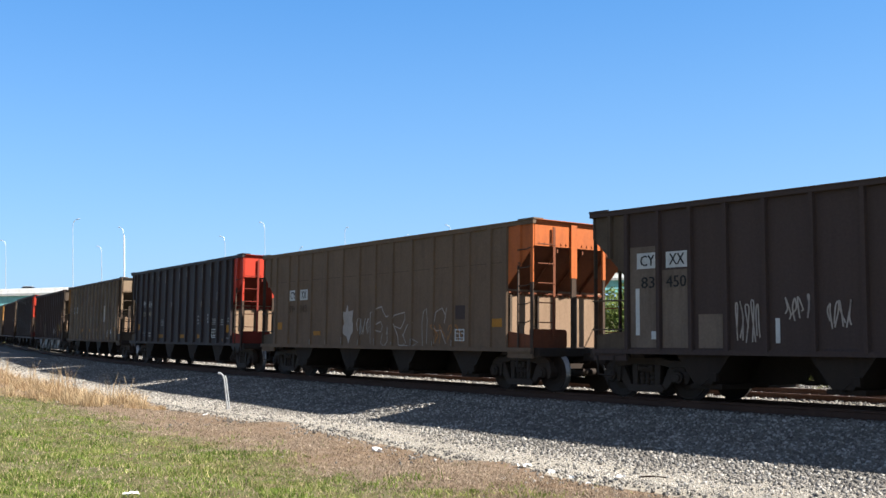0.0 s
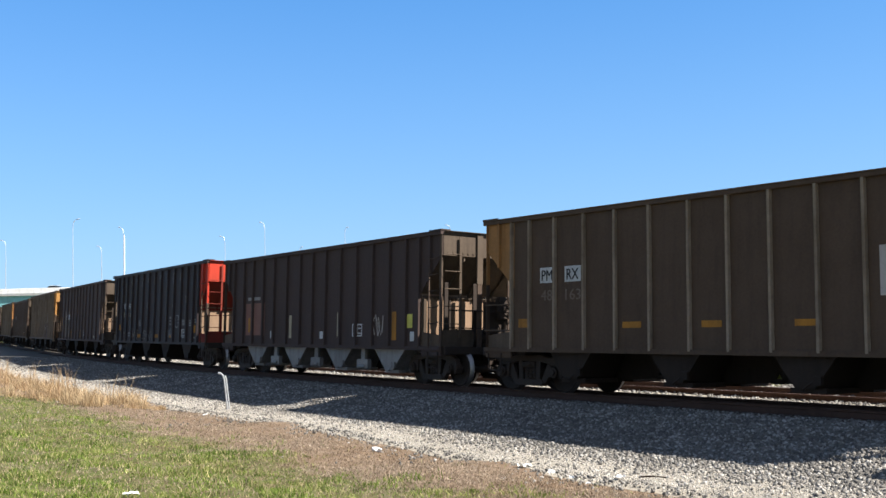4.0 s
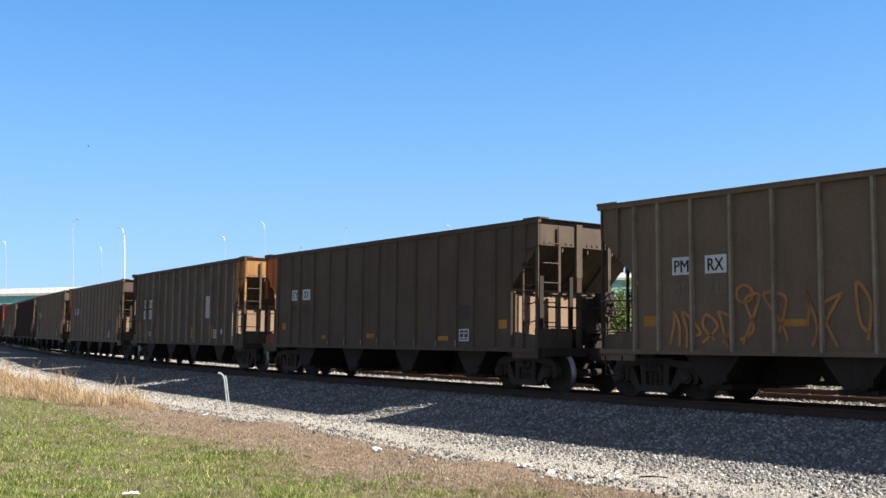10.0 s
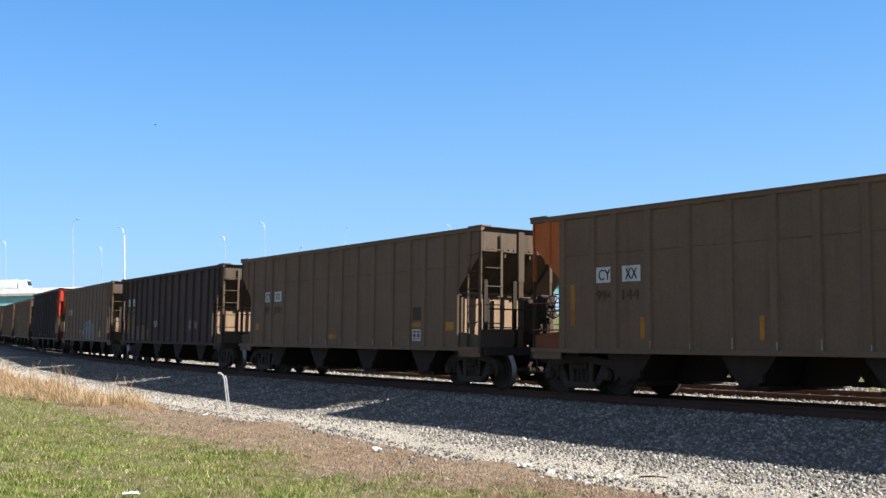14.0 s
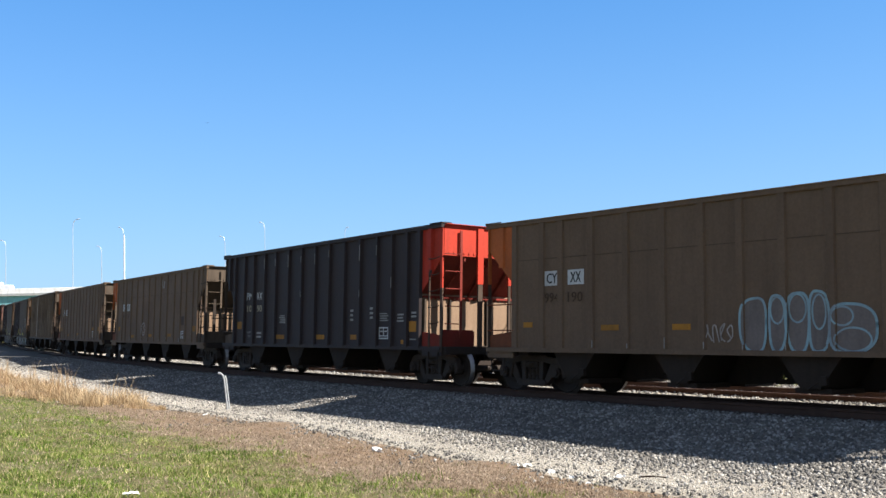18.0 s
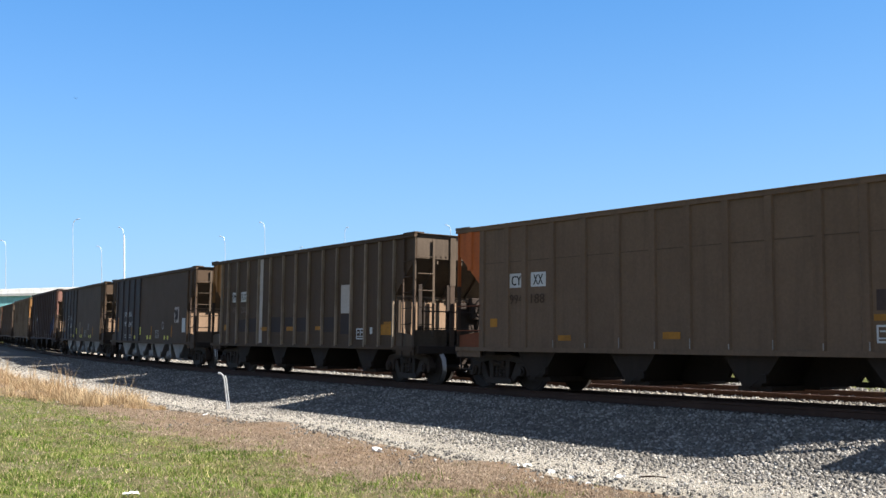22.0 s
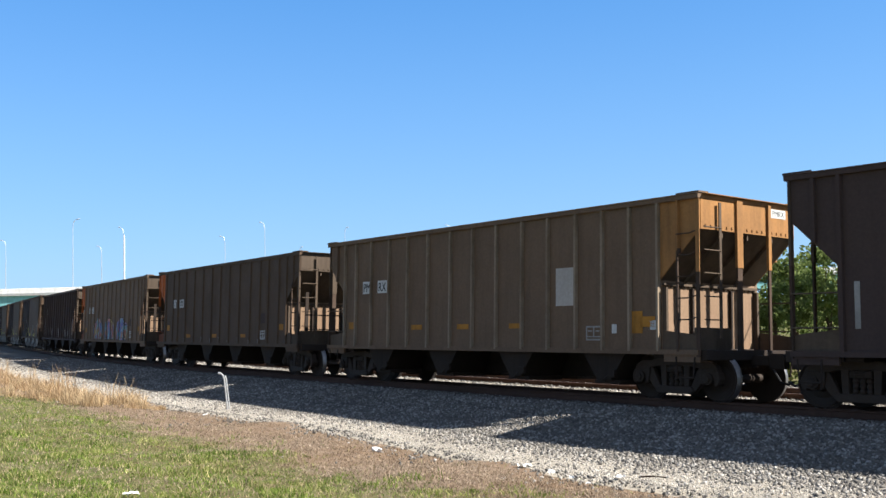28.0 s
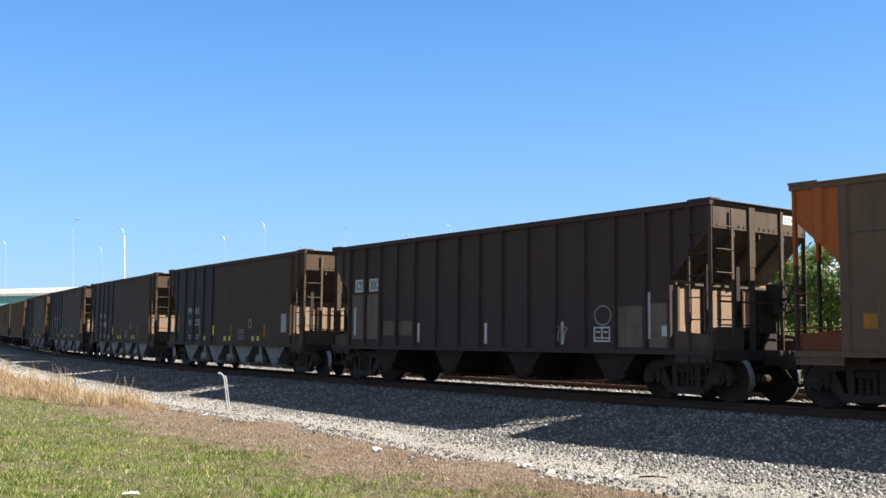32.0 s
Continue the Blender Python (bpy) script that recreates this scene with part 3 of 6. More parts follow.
DEEP = {"smooth": 0.045, "channel": 0.085, "worn": 0.075, "broad": 0.07, "narrow": 0.08, "paneled": 0.06}
WIDE = {"smooth": 0.2, "channel": 0.17, "worn": 0.075, "broad": 0.1, "narrow": 0.11, "paneled": 0.22}
LOW, CUT_LO, CUT_HI, BULK, HALF = 0.98, 2.40, 3.36, 1.04, 1.6


def post_shape(w, d, z0, z1):
    return prism([(-w / 2, 0), (-w * 0.36, d), (w * 0.36, d), (w / 2, 0)], z0, z1, "z")


def stroke(pts, width):
    v, f = [], []
    for i, (x, z) in enumerate(pts):
        a, b = pts[max(0, i - 1)], pts[min(len(pts) - 1, i + 1)]
        dx, dz = b[0] - a[0], b[1] - a[1]
        n = math.hypot(dx, dz) or 1
        v += [(x - dz / n * width / 2, 0, z + dx / n * width / 2), (x + dz / n * width / 2, 0, z - dx / n * width / 2)]
    f = [(2 * i, 2 * i + 1, 2 * i + 3, 2 * i + 2) for i in range(len(pts) - 1)]
    return v, f


def scribble(x0, z0, x1, z1, seed, strokes, width):
    """Free, unreadable letter-like strokes within a box."""
    r = random.Random(seed)
    out = []
    for k in range(strokes):
        cx = x0 + (x1 - x0) * (k + 0.5) / strokes
        hw = (x1 - x0) / strokes * 0.5
        p = [(cx + r.uniform(-hw, hw), z0 + (z1 - z0) * q) for q in (r.uniform(0, 0.15), r.uniform(0.3, 0.7), r.uniform(0.85, 1), r.uniform(0.4, 0.9), r.uniform(0, 0.4))]
        pts = []
        for j in range(len(p) - 1):
            a, b, c, d = p[max(0, j - 1)], p[j], p[j + 1], p[min(len(p) - 1, j + 2)]
            for q in range(9):
                u = q / 9
                pts.append(tuple(0.5 * (2 * b[m] + (c[m] - a[m]) * u + (2 * a[m] - 5 * b[m] + 4 * c[m] - d[m]) * u * u + (3 * b[m] - a[m] - 3 * c[m] + d[m]) * u ** 3) for m in (0, 1)))
        pts.append(p[-1])
        out.append(stroke(pts, width))
    return merge(*out)


def ring(x0, z0, x1, z1, width, n=56):
    cx, cz, rx, rz = (x0 + x1) / 2, (z0 + z1) / 2, (x1 - x0) / 2, (z1 - z0) / 2
    return stroke([(cx + rx * math.cos(2 * math.pi * i / n), cz + rz * math.sin(2 * math.pi * i / n)) for i in range(n + 1)], width)


def fat_outline(x0, z0, x1, z1, seed, n=48):
    """A plump closed letter-like outline that fills its box."""
    r = random.Random(seed)
    ph = [r.uniform(0, 6.3) for _ in range(3)]
    cx, cz, rx, rz = (x0 + x1) / 2, (z0 + z1) / 2, (x1 - x0) / 2, (z1 - z0) / 2
    pts, power = [], 0.7 if seed < 5 else 0.92
    for i in range(n):
        a = 2 * math.pi * i / n
        c, s = math.cos(a), math.sin(a)
        k = 0.96 + 0.04 * math.sin(3 * a + ph[0])
        pts.append((cx + rx * k * math.copysign(abs(c) ** power, c), cz + rz * k * math.copysign(abs(s) ** power, s)))
    return pts


def columns_in(outline, n=40):
    """The area within an outline, cut into upright strips."""
    lo, hi = min(p[0] for p in outline) + 1e-4, max(p[0] for p in outline) - 1e-4
    v = []
    for i in range(n + 1):
        x = lo + (hi - lo) * i / n
        zs = []
        for (xa, za), (xb, zb) in zip(outline, outline[1:] + outline[:1]):
            if (xa - x) * (xb - x) <= 0 and xa != xb:
                zs.append(za + (zb - za) * (x - xa) / (xb - xa))
        v += [(x, 0, min(zs)), (x, 0, max(zs))]
    return v, [(2 * i, 2 * i + 2, 2 * i + 3, 2 * i + 1) for i in range(n)]


def plate(x0, z0, x1, z1):
    return bx(x0, -0.004, z0, x1, 0.0, z1)


def on_posts(shape, posts, reach):
    """The pieces of a sprayed shape that fall on the fronts of the side posts."""
    v, f = shape
    keep = [q for q in f if any(abs(sum(v[i][0] for i in q) / len(q) - p) < reach for p in posts)]
    used = sorted({i for q in keep for i in q})
    at_ = {i: k for k, i in enumerate(used)}
    return [v[i] for i in used], [tuple(at_[i] for i in q) for q in keep]


def add_mark(car, y, mark, half, posts=(), wide=0.0):
    """Stencils, reflectors, patches and sprayed strokes on the near side, y being the sheet's face."""
    kind, a = mark[0], mark[1:]
    here = lambda up: Matrix.Translation((-half, y - 0.003 - up, 0))
    if kind == "text":
        text, x0, z0, x1, z1, m = a
        co, f = lettering(text)
        b = (z1 - z0) * 0.014
        sh = merge(*[([(x0 + b * 2 + (x1 - x0 - 4 * b) * u + k * b, -0.0004 * k, z0 + (z1 - z0) * w) for u, w in co], f) for k in (-2, -1, 0, 1, 2)])
        part("car_number" if text[0].isdigit() else "reporting_mark", ("text", *a[:5]), sh, m, car, place=here(0.012))
    elif kind == "plate":
        name, m, x0, z0, x1, z1 = a
        part(name, ("plate", *a[2:]), plate(x0, z0, x1, z1), m, car, place=here(0.0 if name in ("paint_patch", "repaint_panel", "weld_seam") else 0.004))
    elif kind == "frame":
        x0, z0, x1, z1, m = a
        w, h, t = x1 - x0, z1 - z0, 0.035
        sh = merge(plate(x0, z0, x1, z0 + t), plate(x0, z1 - t, x1, z1), plate(x0, z0 + t, x0 + t, z1 - t), plate(x1 - t, z0 + t, x1, z1 - t),
                   plate(x0 + w / 2 - t / 2, z0 + h * 0.3, x0 + w / 2 + t / 2, z1 - t), plate(x0 + t, z0 + h * 0.22, x1 - t, z0 + h * 0.3),
                   plate(x0 + w * 0.14, z0 + h * 0.6, x0 + w * 0.4, z0 + h * 0.7), plate(x0 + w * 0.6, z0 + h * 0.6, x0 + w * 0.86, z0 + h * 0.7))
        part("stencil_panel", ("frame", *a[:4]), sh, m, car, place=here(0.006))
    elif kind == "lines":
        x0, z0, x1, z1, n, m = a
        r = random.Random(int(x0 * 100))
        h = (z1 - z0) / n
        sh = merge(*[plate(x0 + r.uniform(0, 0.1) * (x1 - x0), z0 + k * h, x1 - r.uniform(0, 0.2) * (x1 - x0), z0 + k * h + h * 0.5) for k in range(n)])
        part("stencil_lines", ("lines", *a[:5]), sh, m, car, place=here(0.006))
    elif kind == "spray":
        x0, z0, x1, z1, seed, n, w, m = a
        part("graffiti", ("spray", *a[:7]), scribble(x0, z0, x1, z1, seed, n, w), m, car, "sprayed graffiti strokes", place=here(0.014))
        over = on_posts(scribble(x0, z0, x1, z1, seed, n, w), posts, wide * 0.4)
        if over[1]:
            part("graffiti", ("sprayp", *a[:7]), over, m, car, place=Matrix.Translation((-half, -HALF - 0.005, 0)))
    elif kind == "worn_post":
        # pale strips on post fronts: wear on some cars, painted highlights on others
        m, x0, z0, x1, z1 = a
        part("worn_edge", ("plate", *a[1:]), plate(x0, z0, x1, z1), m, car, place=Matrix.Translation((-half, -HALF - 0.002, 0)))
    elif kind == "shape":
        x0, z0, x1, z1, poly, m = a
        part("graffiti", ("shape", x0, z0), ([(x0 + (x1 - x0) * u, 0, z0 + (z1 - z0) * w) for u, w in poly], [tuple(range(len(poly)))]), m, car, "pale sprayed leaf shape", place=here(0.012))
    elif kind == "path":
        x0, z0, x1, z1, paths, w, m = a
        part("graffiti", ("path", x0, z0), merge(*[stroke([(x0 + (x1 - x0) * u, z0 + (z1 - z0) * v) for u, v in p], w) for p in paths]), m, car, "outlined sprayed letter", place=here(0.012))
    elif kind == "ring":
        x0, z0, x1, z1, w, m = a
        part("graffiti", ("ring", *a[:5]), ring(x0, z0, x1, z1, w), m, car, place=here(0.016))
        over = on_posts(ring(x0, z0, x1, z1, w), posts, wide * 0.4)
        if over[1]:
            part("graffiti", ("ringp", *a[:5]), over, m, car, place=Matrix.Translation((-half, -HALF - 0.005, 0)))
    elif kind == "fat":
        x0, z0, x1, z1, seed, m, m2, w = a
        outline = fat_outline(x0, z0, x1, z1, seed)
        body_ = part("graffiti", ("fat", *a[:5]), columns_in(outline), m, car, "sprayed graffiti letter with a painted outline", place=here(0.009 + 0.0004 * (seed % 5)))
        part("graffiti_outline", ("fatline", *a[:5]), stroke(outline + outline[:2], w), m2, body_, place=Matrix.Translation((0, -0.003, 0)))
        for nm, sh, mm, up in (("graffiti", columns_in(outline), m, 0.003), ("graffiti_outline", stroke(outline + outline[:2], w), m2, 0.006)):
            over = on_posts(sh, posts, wide * 0.4)
            if over[1]:
                part(nm, (nm + "p", *a[:5]), over, mm, car, place=Matrix.Translation((-half, -HALF - up - 0.0004 * (seed % 5), 0)))
    elif kind == "smudge":
        x0, z0, x1, z1, m = a
        part("graffiti", ("smudge", *a[:4]), ([(x0, 0, z0), (x1, 0, z0), (x1, 0, z1), (x0, 0, z1)], [(0, 1, 2, 3)]), SOFT[m.name], car, "ragged smear of sprayed paint", place=here(0.0105))


def hopper_car(name_label, style, body, right, left, top, marks=(), brake=False, chutes="dark"):
    """One open-top hopper car. x runs towards the train's head, the near side lies at -y."""
    posts, depth, wide = POSTS[style], DEEP[style], WIDE[style]
    length = 13.06 if style == "paneled" else 14.1
    half = length / 2
    b0, b1 = BULK, length - BULK
    car = thing("hopper_car", name_label, "hopper car", group="coal train cars")
    paint, pr, pl = PAINT[body], PAINT[right], PAINT[left]
    face = HALF - depth
    mid = Matrix.Translation((-half, 0, 0))
    side_shape = lambda: bx(b0, -0.012, LOW, b1, 0.012, top - 0.06)
    tri = [(b1, CUT_LO), (length - 0.03, CUT_HI), (length - 0.03, top - 0.06), (b1, top - 0.06)]
    post_paint = WORN if style == "worn" else paint
    for sgn in (-1, 1):
        y = sgn * (face - 0.012)
        part("side_sheet", ("side", style, top), side_shape, paint, car, place=Matrix.Translation((-half, y, 0)))
        part("end_panel", ("endpanel", length, top), prism(tri, -0.012, 0.012), pr if right not in ("dun", "dust") else paint, car, place=Matrix.Translation((-half, y, 0)))
        part("end_panel", ("endpanelr", length, top), flip_x(prism(tri, -0.012, 0.012), length), pl, car, place=Matrix.Translation((-half, y, 0)))
        for k, xp in enumerate(posts):
            m = Matrix.Translation((xp - half, sgn * face, 0)) @ (pose(0, 0, 0, 0, 0, 180) if sgn < 0 else Matrix.Identity(4))
            part("side_post", ("post", style, top), post_shape(wide, depth, LOW, top - 0.08), PAINT["black"] if style == "paneled" and xp < 5.1 else post_paint, car, place=m)
        for xp, mm in ((b1 + 0.5, pr if right not in ("dun", "dust") else paint), (b0 - 0.5, pl)):
            m = Matrix.Translation((xp - half, sgn * face, 0)) @ (pose(0, 0, 0, 0, 0, 180) if sgn < 0 else Matrix.Identity(4))
            part("side_post", ("endpost", style, top), post_shape(wide, depth, CUT_LO + 0.5, top - 0.08), mm, car, place=m)
        part("top_chord", ("chord", length, top), merge(bx(0, -0.055, top - 0.1, length, 0.055, top), bx(0, -0.075, top - 0.012, length, 0.075, top + 0.012)), paint, car, place=Matrix.Translation((-half, sgn * (HALF - 0.05), 0)), bevel=0.008)
        part("side_sill", ("sill", length), merge(bx(0.05, -0.05, LOW - 0.06, length - 0.05, 0.05, LOW + 0.04), bx(0.05, 0.0, LOW - 0.2, b0 - 0.1, 0.05, LOW - 0.06), bx(b1 + 0.1, 0.0, LOW - 0.2, length - 0.05, 0.05, LOW - 0.06)), paint, car, place=Matrix.Translation((-half, sgn * (face + 0.015), 0)))
    for end in (1, -1):
        pe = pr if end > 0 else pl
        if end < 0 and left == body:
            pe = PAINT["dun"]
        turn = Matrix.Identity(4) if end > 0 else pose(0, 0, 0, 0, 0, 180)
        gear = pe if end > 0 else (paint if body in ("black", "soot") else PAINT["umber"])
        w = face - 0.03
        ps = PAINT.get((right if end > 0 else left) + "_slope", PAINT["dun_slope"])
        bolts = [bx(half - 0.03, -w + 0.12 + k * (2 * w - 0.24) / 17, CUT_HI + 0.05, half + 0.0, -w + 0.16 + k * (2 * w - 0.24) / 17, CUT_HI + 0.09) for k in range(18)]
        part("end_sheet", ("endsheet", length, top, style), merge(bx(half - 0.05, -w, CUT_HI, half - 0.02, w, top - 0.05), *bolts), pe, car, place=turn)
        ribs = [prism([(half - 0.06, CUT_HI - 0.04), (half - 0.06 - 1.0, CUT_LO - 0.02), (half - 1.06, CUT_LO - 0.1), (half - 0.06, CUT_HI - 0.13)], yy - 0.02, yy + 0.02) for yy in (-0.8, -0.8, -0.8)]
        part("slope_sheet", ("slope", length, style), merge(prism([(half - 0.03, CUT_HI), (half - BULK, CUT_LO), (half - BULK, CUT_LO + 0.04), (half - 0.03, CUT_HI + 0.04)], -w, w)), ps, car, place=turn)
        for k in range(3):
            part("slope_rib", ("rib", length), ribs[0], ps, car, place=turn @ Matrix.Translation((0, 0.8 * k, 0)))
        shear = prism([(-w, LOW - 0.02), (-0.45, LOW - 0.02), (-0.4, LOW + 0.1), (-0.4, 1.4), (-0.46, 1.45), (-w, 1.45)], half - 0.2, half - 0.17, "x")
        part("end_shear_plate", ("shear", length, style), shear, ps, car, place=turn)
        part("top_chord", ("endchord", length, top), merge(bx(half - 0.08, -HALF + 0.11, top - 0.09, half + 0.0, HALF - 0.11, top - 0.004), bx(half - 0.1, -HALF + 0.13, top - 0.004, half + 0.08, HALF - 0.13, top + 0.008)), pe, car, place=turn)
        if end > 0:
            plate_ = part("end_mark", ("endmark", length, top), bx(half - 0.02, 0.72, top - 0.3, half - 0.014, 1.22, top - 0.12), WHITE, car, "white plate with the reporting mark")
            co, f = lettering("PMRX" if style in ("channel", "worn", "paneled") else "CYXX")
            part("reporting_mark", ("endletters", length, top, style in ("channel", "worn", "paneled")), ([(half - 0.012, 0.77 + 0.4 * u, top - 0.27 + 0.12 * w_) for u, w_ in co], f), INK, plate_)
        part("bulkhead", ("bulk", length, style), bx(half - BULK + 0.005, -w, LOW + 0.05, half - BULK + 0.03, w, CUT_LO), DUSTY, car, "dust-coated end bulkhead", place=turn)
        flange = [bx(half - BULK + 0.03, -w, CUT_LO - 0.1, half - BULK + 0.09, w, CUT_LO - 0.05)] + [bx(half - BULK + 0.03, -w + 0.1 + k * 0.14, CUT_LO - 0.14, half - BULK + 0.06, -w + 0.15 + k * 0.14, CUT_LO - 0.1) for k in range(21)]
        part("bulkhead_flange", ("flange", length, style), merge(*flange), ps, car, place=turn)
        if style == "paneled" and end > 0:
            co, f = lettering("DO NOT")
            part("end_lettering", ("donot", length), ([(half - BULK + 0.034, 0.3 + 0.42 * u, 2.12 + 0.13 * w_) for u, w_ in co], f), WHITE, car)
            part("end_lettering", ("donotbars", length), bx(half - BULK + 0.03, 0.38, 1.95, half - BULK + 0.034, 0.64, 2.04), WHITE, car)
        for sg in (-1, 1):
            web = prism([(half - BULK + 0.04, LOW - 0.06), (half - 0.06, LOW - 0.06), (half - 0.06, 1.3), (half - BULK + 0.04, 1.4)], -0.01, 0.01)
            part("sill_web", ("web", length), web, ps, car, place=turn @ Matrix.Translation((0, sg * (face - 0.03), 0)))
            # stiffeners get dark colours in place of the shade on their faces
            part("bulkhead_stiffener", ("stiff", length), merge(bx(half - BULK + 0.03, -0.03, LOW, half - BULK + 0.13, 0.03, CUT_LO - 0.14)), PAINT["dun"], car, place=turn @ Matrix.Translation((0, sg * (w - 0.04), 0)))
            part("bulkhead_stiffener", ("stiff2", length), bx(half - BULK + 0.03, -0.025, LOW, half - BULK + 0.1, 0.025, CUT_LO - 0.14), IRON, car, place=turn @ Matrix.Translation((0, sg * 0.62, 0)))
            # below the shadow line the post takes a colour with the shade painted in
            for nm, z0, z1, mm in (("corner_post", CUT_LO + 0.12, top - 0.02, pe), ("corner_post_foot", LOW - 0.1, CUT_LO + 0.12, SHADOWED)):
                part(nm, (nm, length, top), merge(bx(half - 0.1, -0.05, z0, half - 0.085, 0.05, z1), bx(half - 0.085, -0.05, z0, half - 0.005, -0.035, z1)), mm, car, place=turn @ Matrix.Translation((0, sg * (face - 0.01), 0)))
            part("top_gusset", ("gusset", length, top), prism([(half - 0.55, 0), (half + 0.02, 0), (half + 0.02, 0.3), (half - 0.2, 0.3)], top + 0.012, top + 0.045, "z"), paint, car, place=turn @ (Matrix.Translation((0, -HALF + 0.0, 0)) if sg < 0 else Matrix.Translation((0, HALF, 0)) @ Matrix.Diagonal((1, -1, 1, 1))))
        for yy, ww in ((-0.35, 0.09), (0.62, 0.045)):
            part("end_post", ("endpostv", length, top, ww), merge(bx(half - 0.03, -ww, CUT_LO + 0.25, half + 0.03, ww, top - 0.06)), pe, car, place=turn @ Matrix.Translation((0, yy, 0)))
            # the foot's shade is in its colour too
            part("end_post_foot", ("endfoot", length, ww), bx(half - 0.02, -ww * 0.8, LOW, half + 0.02, ww * 0.8, CUT_LO + 0.25), SHADOWED, car, place=turn @ Matrix.Translation((0, yy, 0)))
        # ladders: one on the end, one on the side, at each corner that has them
        for sg in (-1, 1) if end > 0 else (1, -1):
            flipm = Matrix.Identity(4) if sg < 0 else Matrix.Diagonal((1, -1, 1, 1))
            if sg < 0:
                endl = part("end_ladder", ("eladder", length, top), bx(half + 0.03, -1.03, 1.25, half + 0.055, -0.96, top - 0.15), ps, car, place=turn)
                sidl = part("side_ladder", ("sladder", length), merge(bx(half - 0.56, -1.6, LOW, half - 0.52, -1.565, 2.95), bx(half - 0.53, -1.6, 2.9, half - 0.46, -1.565, 3.0)), SHADOWED, car, place=turn)
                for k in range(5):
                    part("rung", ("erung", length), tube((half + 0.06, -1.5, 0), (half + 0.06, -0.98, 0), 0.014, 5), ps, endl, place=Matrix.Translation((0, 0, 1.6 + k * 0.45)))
                    part("rung", ("srung", length), merge(tube((half - 0.54, -1.615, 0), (half - 0.2, -1.615, 0), 0.014, 5), tube((half - 0.2, -1.615, 0), (half - 0.08, -1.6, 0.04), 0.014, 5)), SHADOWED, sidl, place=Matrix.Translation((0, 0, 1.6 + k * 0.42)))
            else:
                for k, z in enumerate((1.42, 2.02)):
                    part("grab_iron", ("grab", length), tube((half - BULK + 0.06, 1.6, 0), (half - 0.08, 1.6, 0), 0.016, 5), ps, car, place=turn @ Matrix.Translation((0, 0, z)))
            step_ = [(half - 0.62, LOW - 0.1), (half - 0.6, 0.48), (half - 0.2, 0.48), (half - 0.16, LOW - 0.1)]
            part("sill_step", ("step", length), merge(*[tube((step_[k][0], -1.55, step_[k][1]), (step_[k + 1][0], -1.55, step_[k + 1][1]), 0.018, 5) for k in range(3)]), IRON, car, place=turn @ flipm)
        part("end_sill", ("esill", length), merge(bx(half - 0.14, -1.5, LOW - 0.16, half + 0.1, 1.5, LOW + 0.04), bx(half - 0.98, -0.3, LOW - 0.04, half - 0.14, 0.3, LOW + 0.02), bx(half - 0.98, -1.48, LOW - 0.14, half - 0.9, 1.48, LOW + 0.06)), IRON, car, place=turn, bevel=0.01)
        coup = [bx(half + 0.05, -0.11, 0.72, half + 0.55, 0.11, 0.92), prism([(half + 0.5, -0.14), (half + 0.86, -0.17), (half + 0.86, 0.02), (half + 0.7, 0.04), (half + 0.7, 0.17), (half + 0.5, 0.15)], 0.66, 0.96, "z")]
        part("coupler", ("coupler", length), merge(*coup), IRON, car, place=turn, bevel=0.015)
        hose = [(half + 0.1, 0.35, 0.82), (half + 0.25, 0.35, 0.62), (half + 0.45, 0.3, 0.4), (half + 0.68, 0.22, 0.36), (half + 0.84, 0.15, 0.42)]
        part("air_hose", ("hose", length), merge(*[tube(hose[k], hose[k + 1], 0.025, 6) for k in range(4)]), INK, car, place=turn)
    if brake:
        hoop = [(half + 0.2 + 0.018 * math.cos(b), 0.55 + (0.28 + 0.018 * math.sin(b)) * math.cos(a), 2.05 + (0.28 + 0.018 * math.sin(b)) * math.sin(a)) for a in (2 * math.pi * i / 20 for i in range(20)) for b in (2 * math.pi * k / 5 for k in range(5))]
        hoop = hoop, [(i * 5 + k, (i + 1) % 20 * 5 + k, (i + 1) % 20 * 5 + (k + 1) % 5, i * 5 + (k + 1) % 5) for i in range(20) for k in range(5)]
        wheel_ = part("brake_wheel", ("bwheel", length), hoop, IRON, car)
        for a in range(3):
            c_, s_ = 0.28 * math.cos(a * math.pi / 3), 0.28 * math.sin(a * math.pi / 3)
            part("spoke", ("bspoke", length, a), tube((half + 0.2, 0.55 - c_, 2.05 - s_), (half + 0.2, 0.55 + c_, 2.05 + s_), 0.013, 5), IRON, wheel_)
        part("brake_shaft", ("bshaft", length), tube((half + 0.0, 0.55, 2.05), (half + 0.22, 0.55, 2.05), 0.03), IRON, wheel_)
        part("brake_housing", ("bhouse", length), merge(bx(half - 0.16, 0.3, 1.75, half + 0.02, 0.8, 2.35), bx(half - 0.32, 0.0, 1.36, half - 0.12, 0.72, 2.22), tube((half - 0.05, 0.55, 1.0), (half - 0.05, 0.55, 1.8), 0.02), bx(half - 0.1, 0.1, 1.2, half + 0.0, 1.0, 1.26)), IRON, car, bevel=0.02)
        part("air_reservoir", ("reserv", length), merge(tube((half - 0.5, -0.75, 1.28), (half - 0.5, 0.35, 1.28), 0.2, 14), bx(half - 0.62, -0.5, 0.98, half - 0.38, -0.4, 1.2), bx(half - 0.62, 0.05, 0.98, half - 0.38, 0.15, 1.2)), IRON, car)
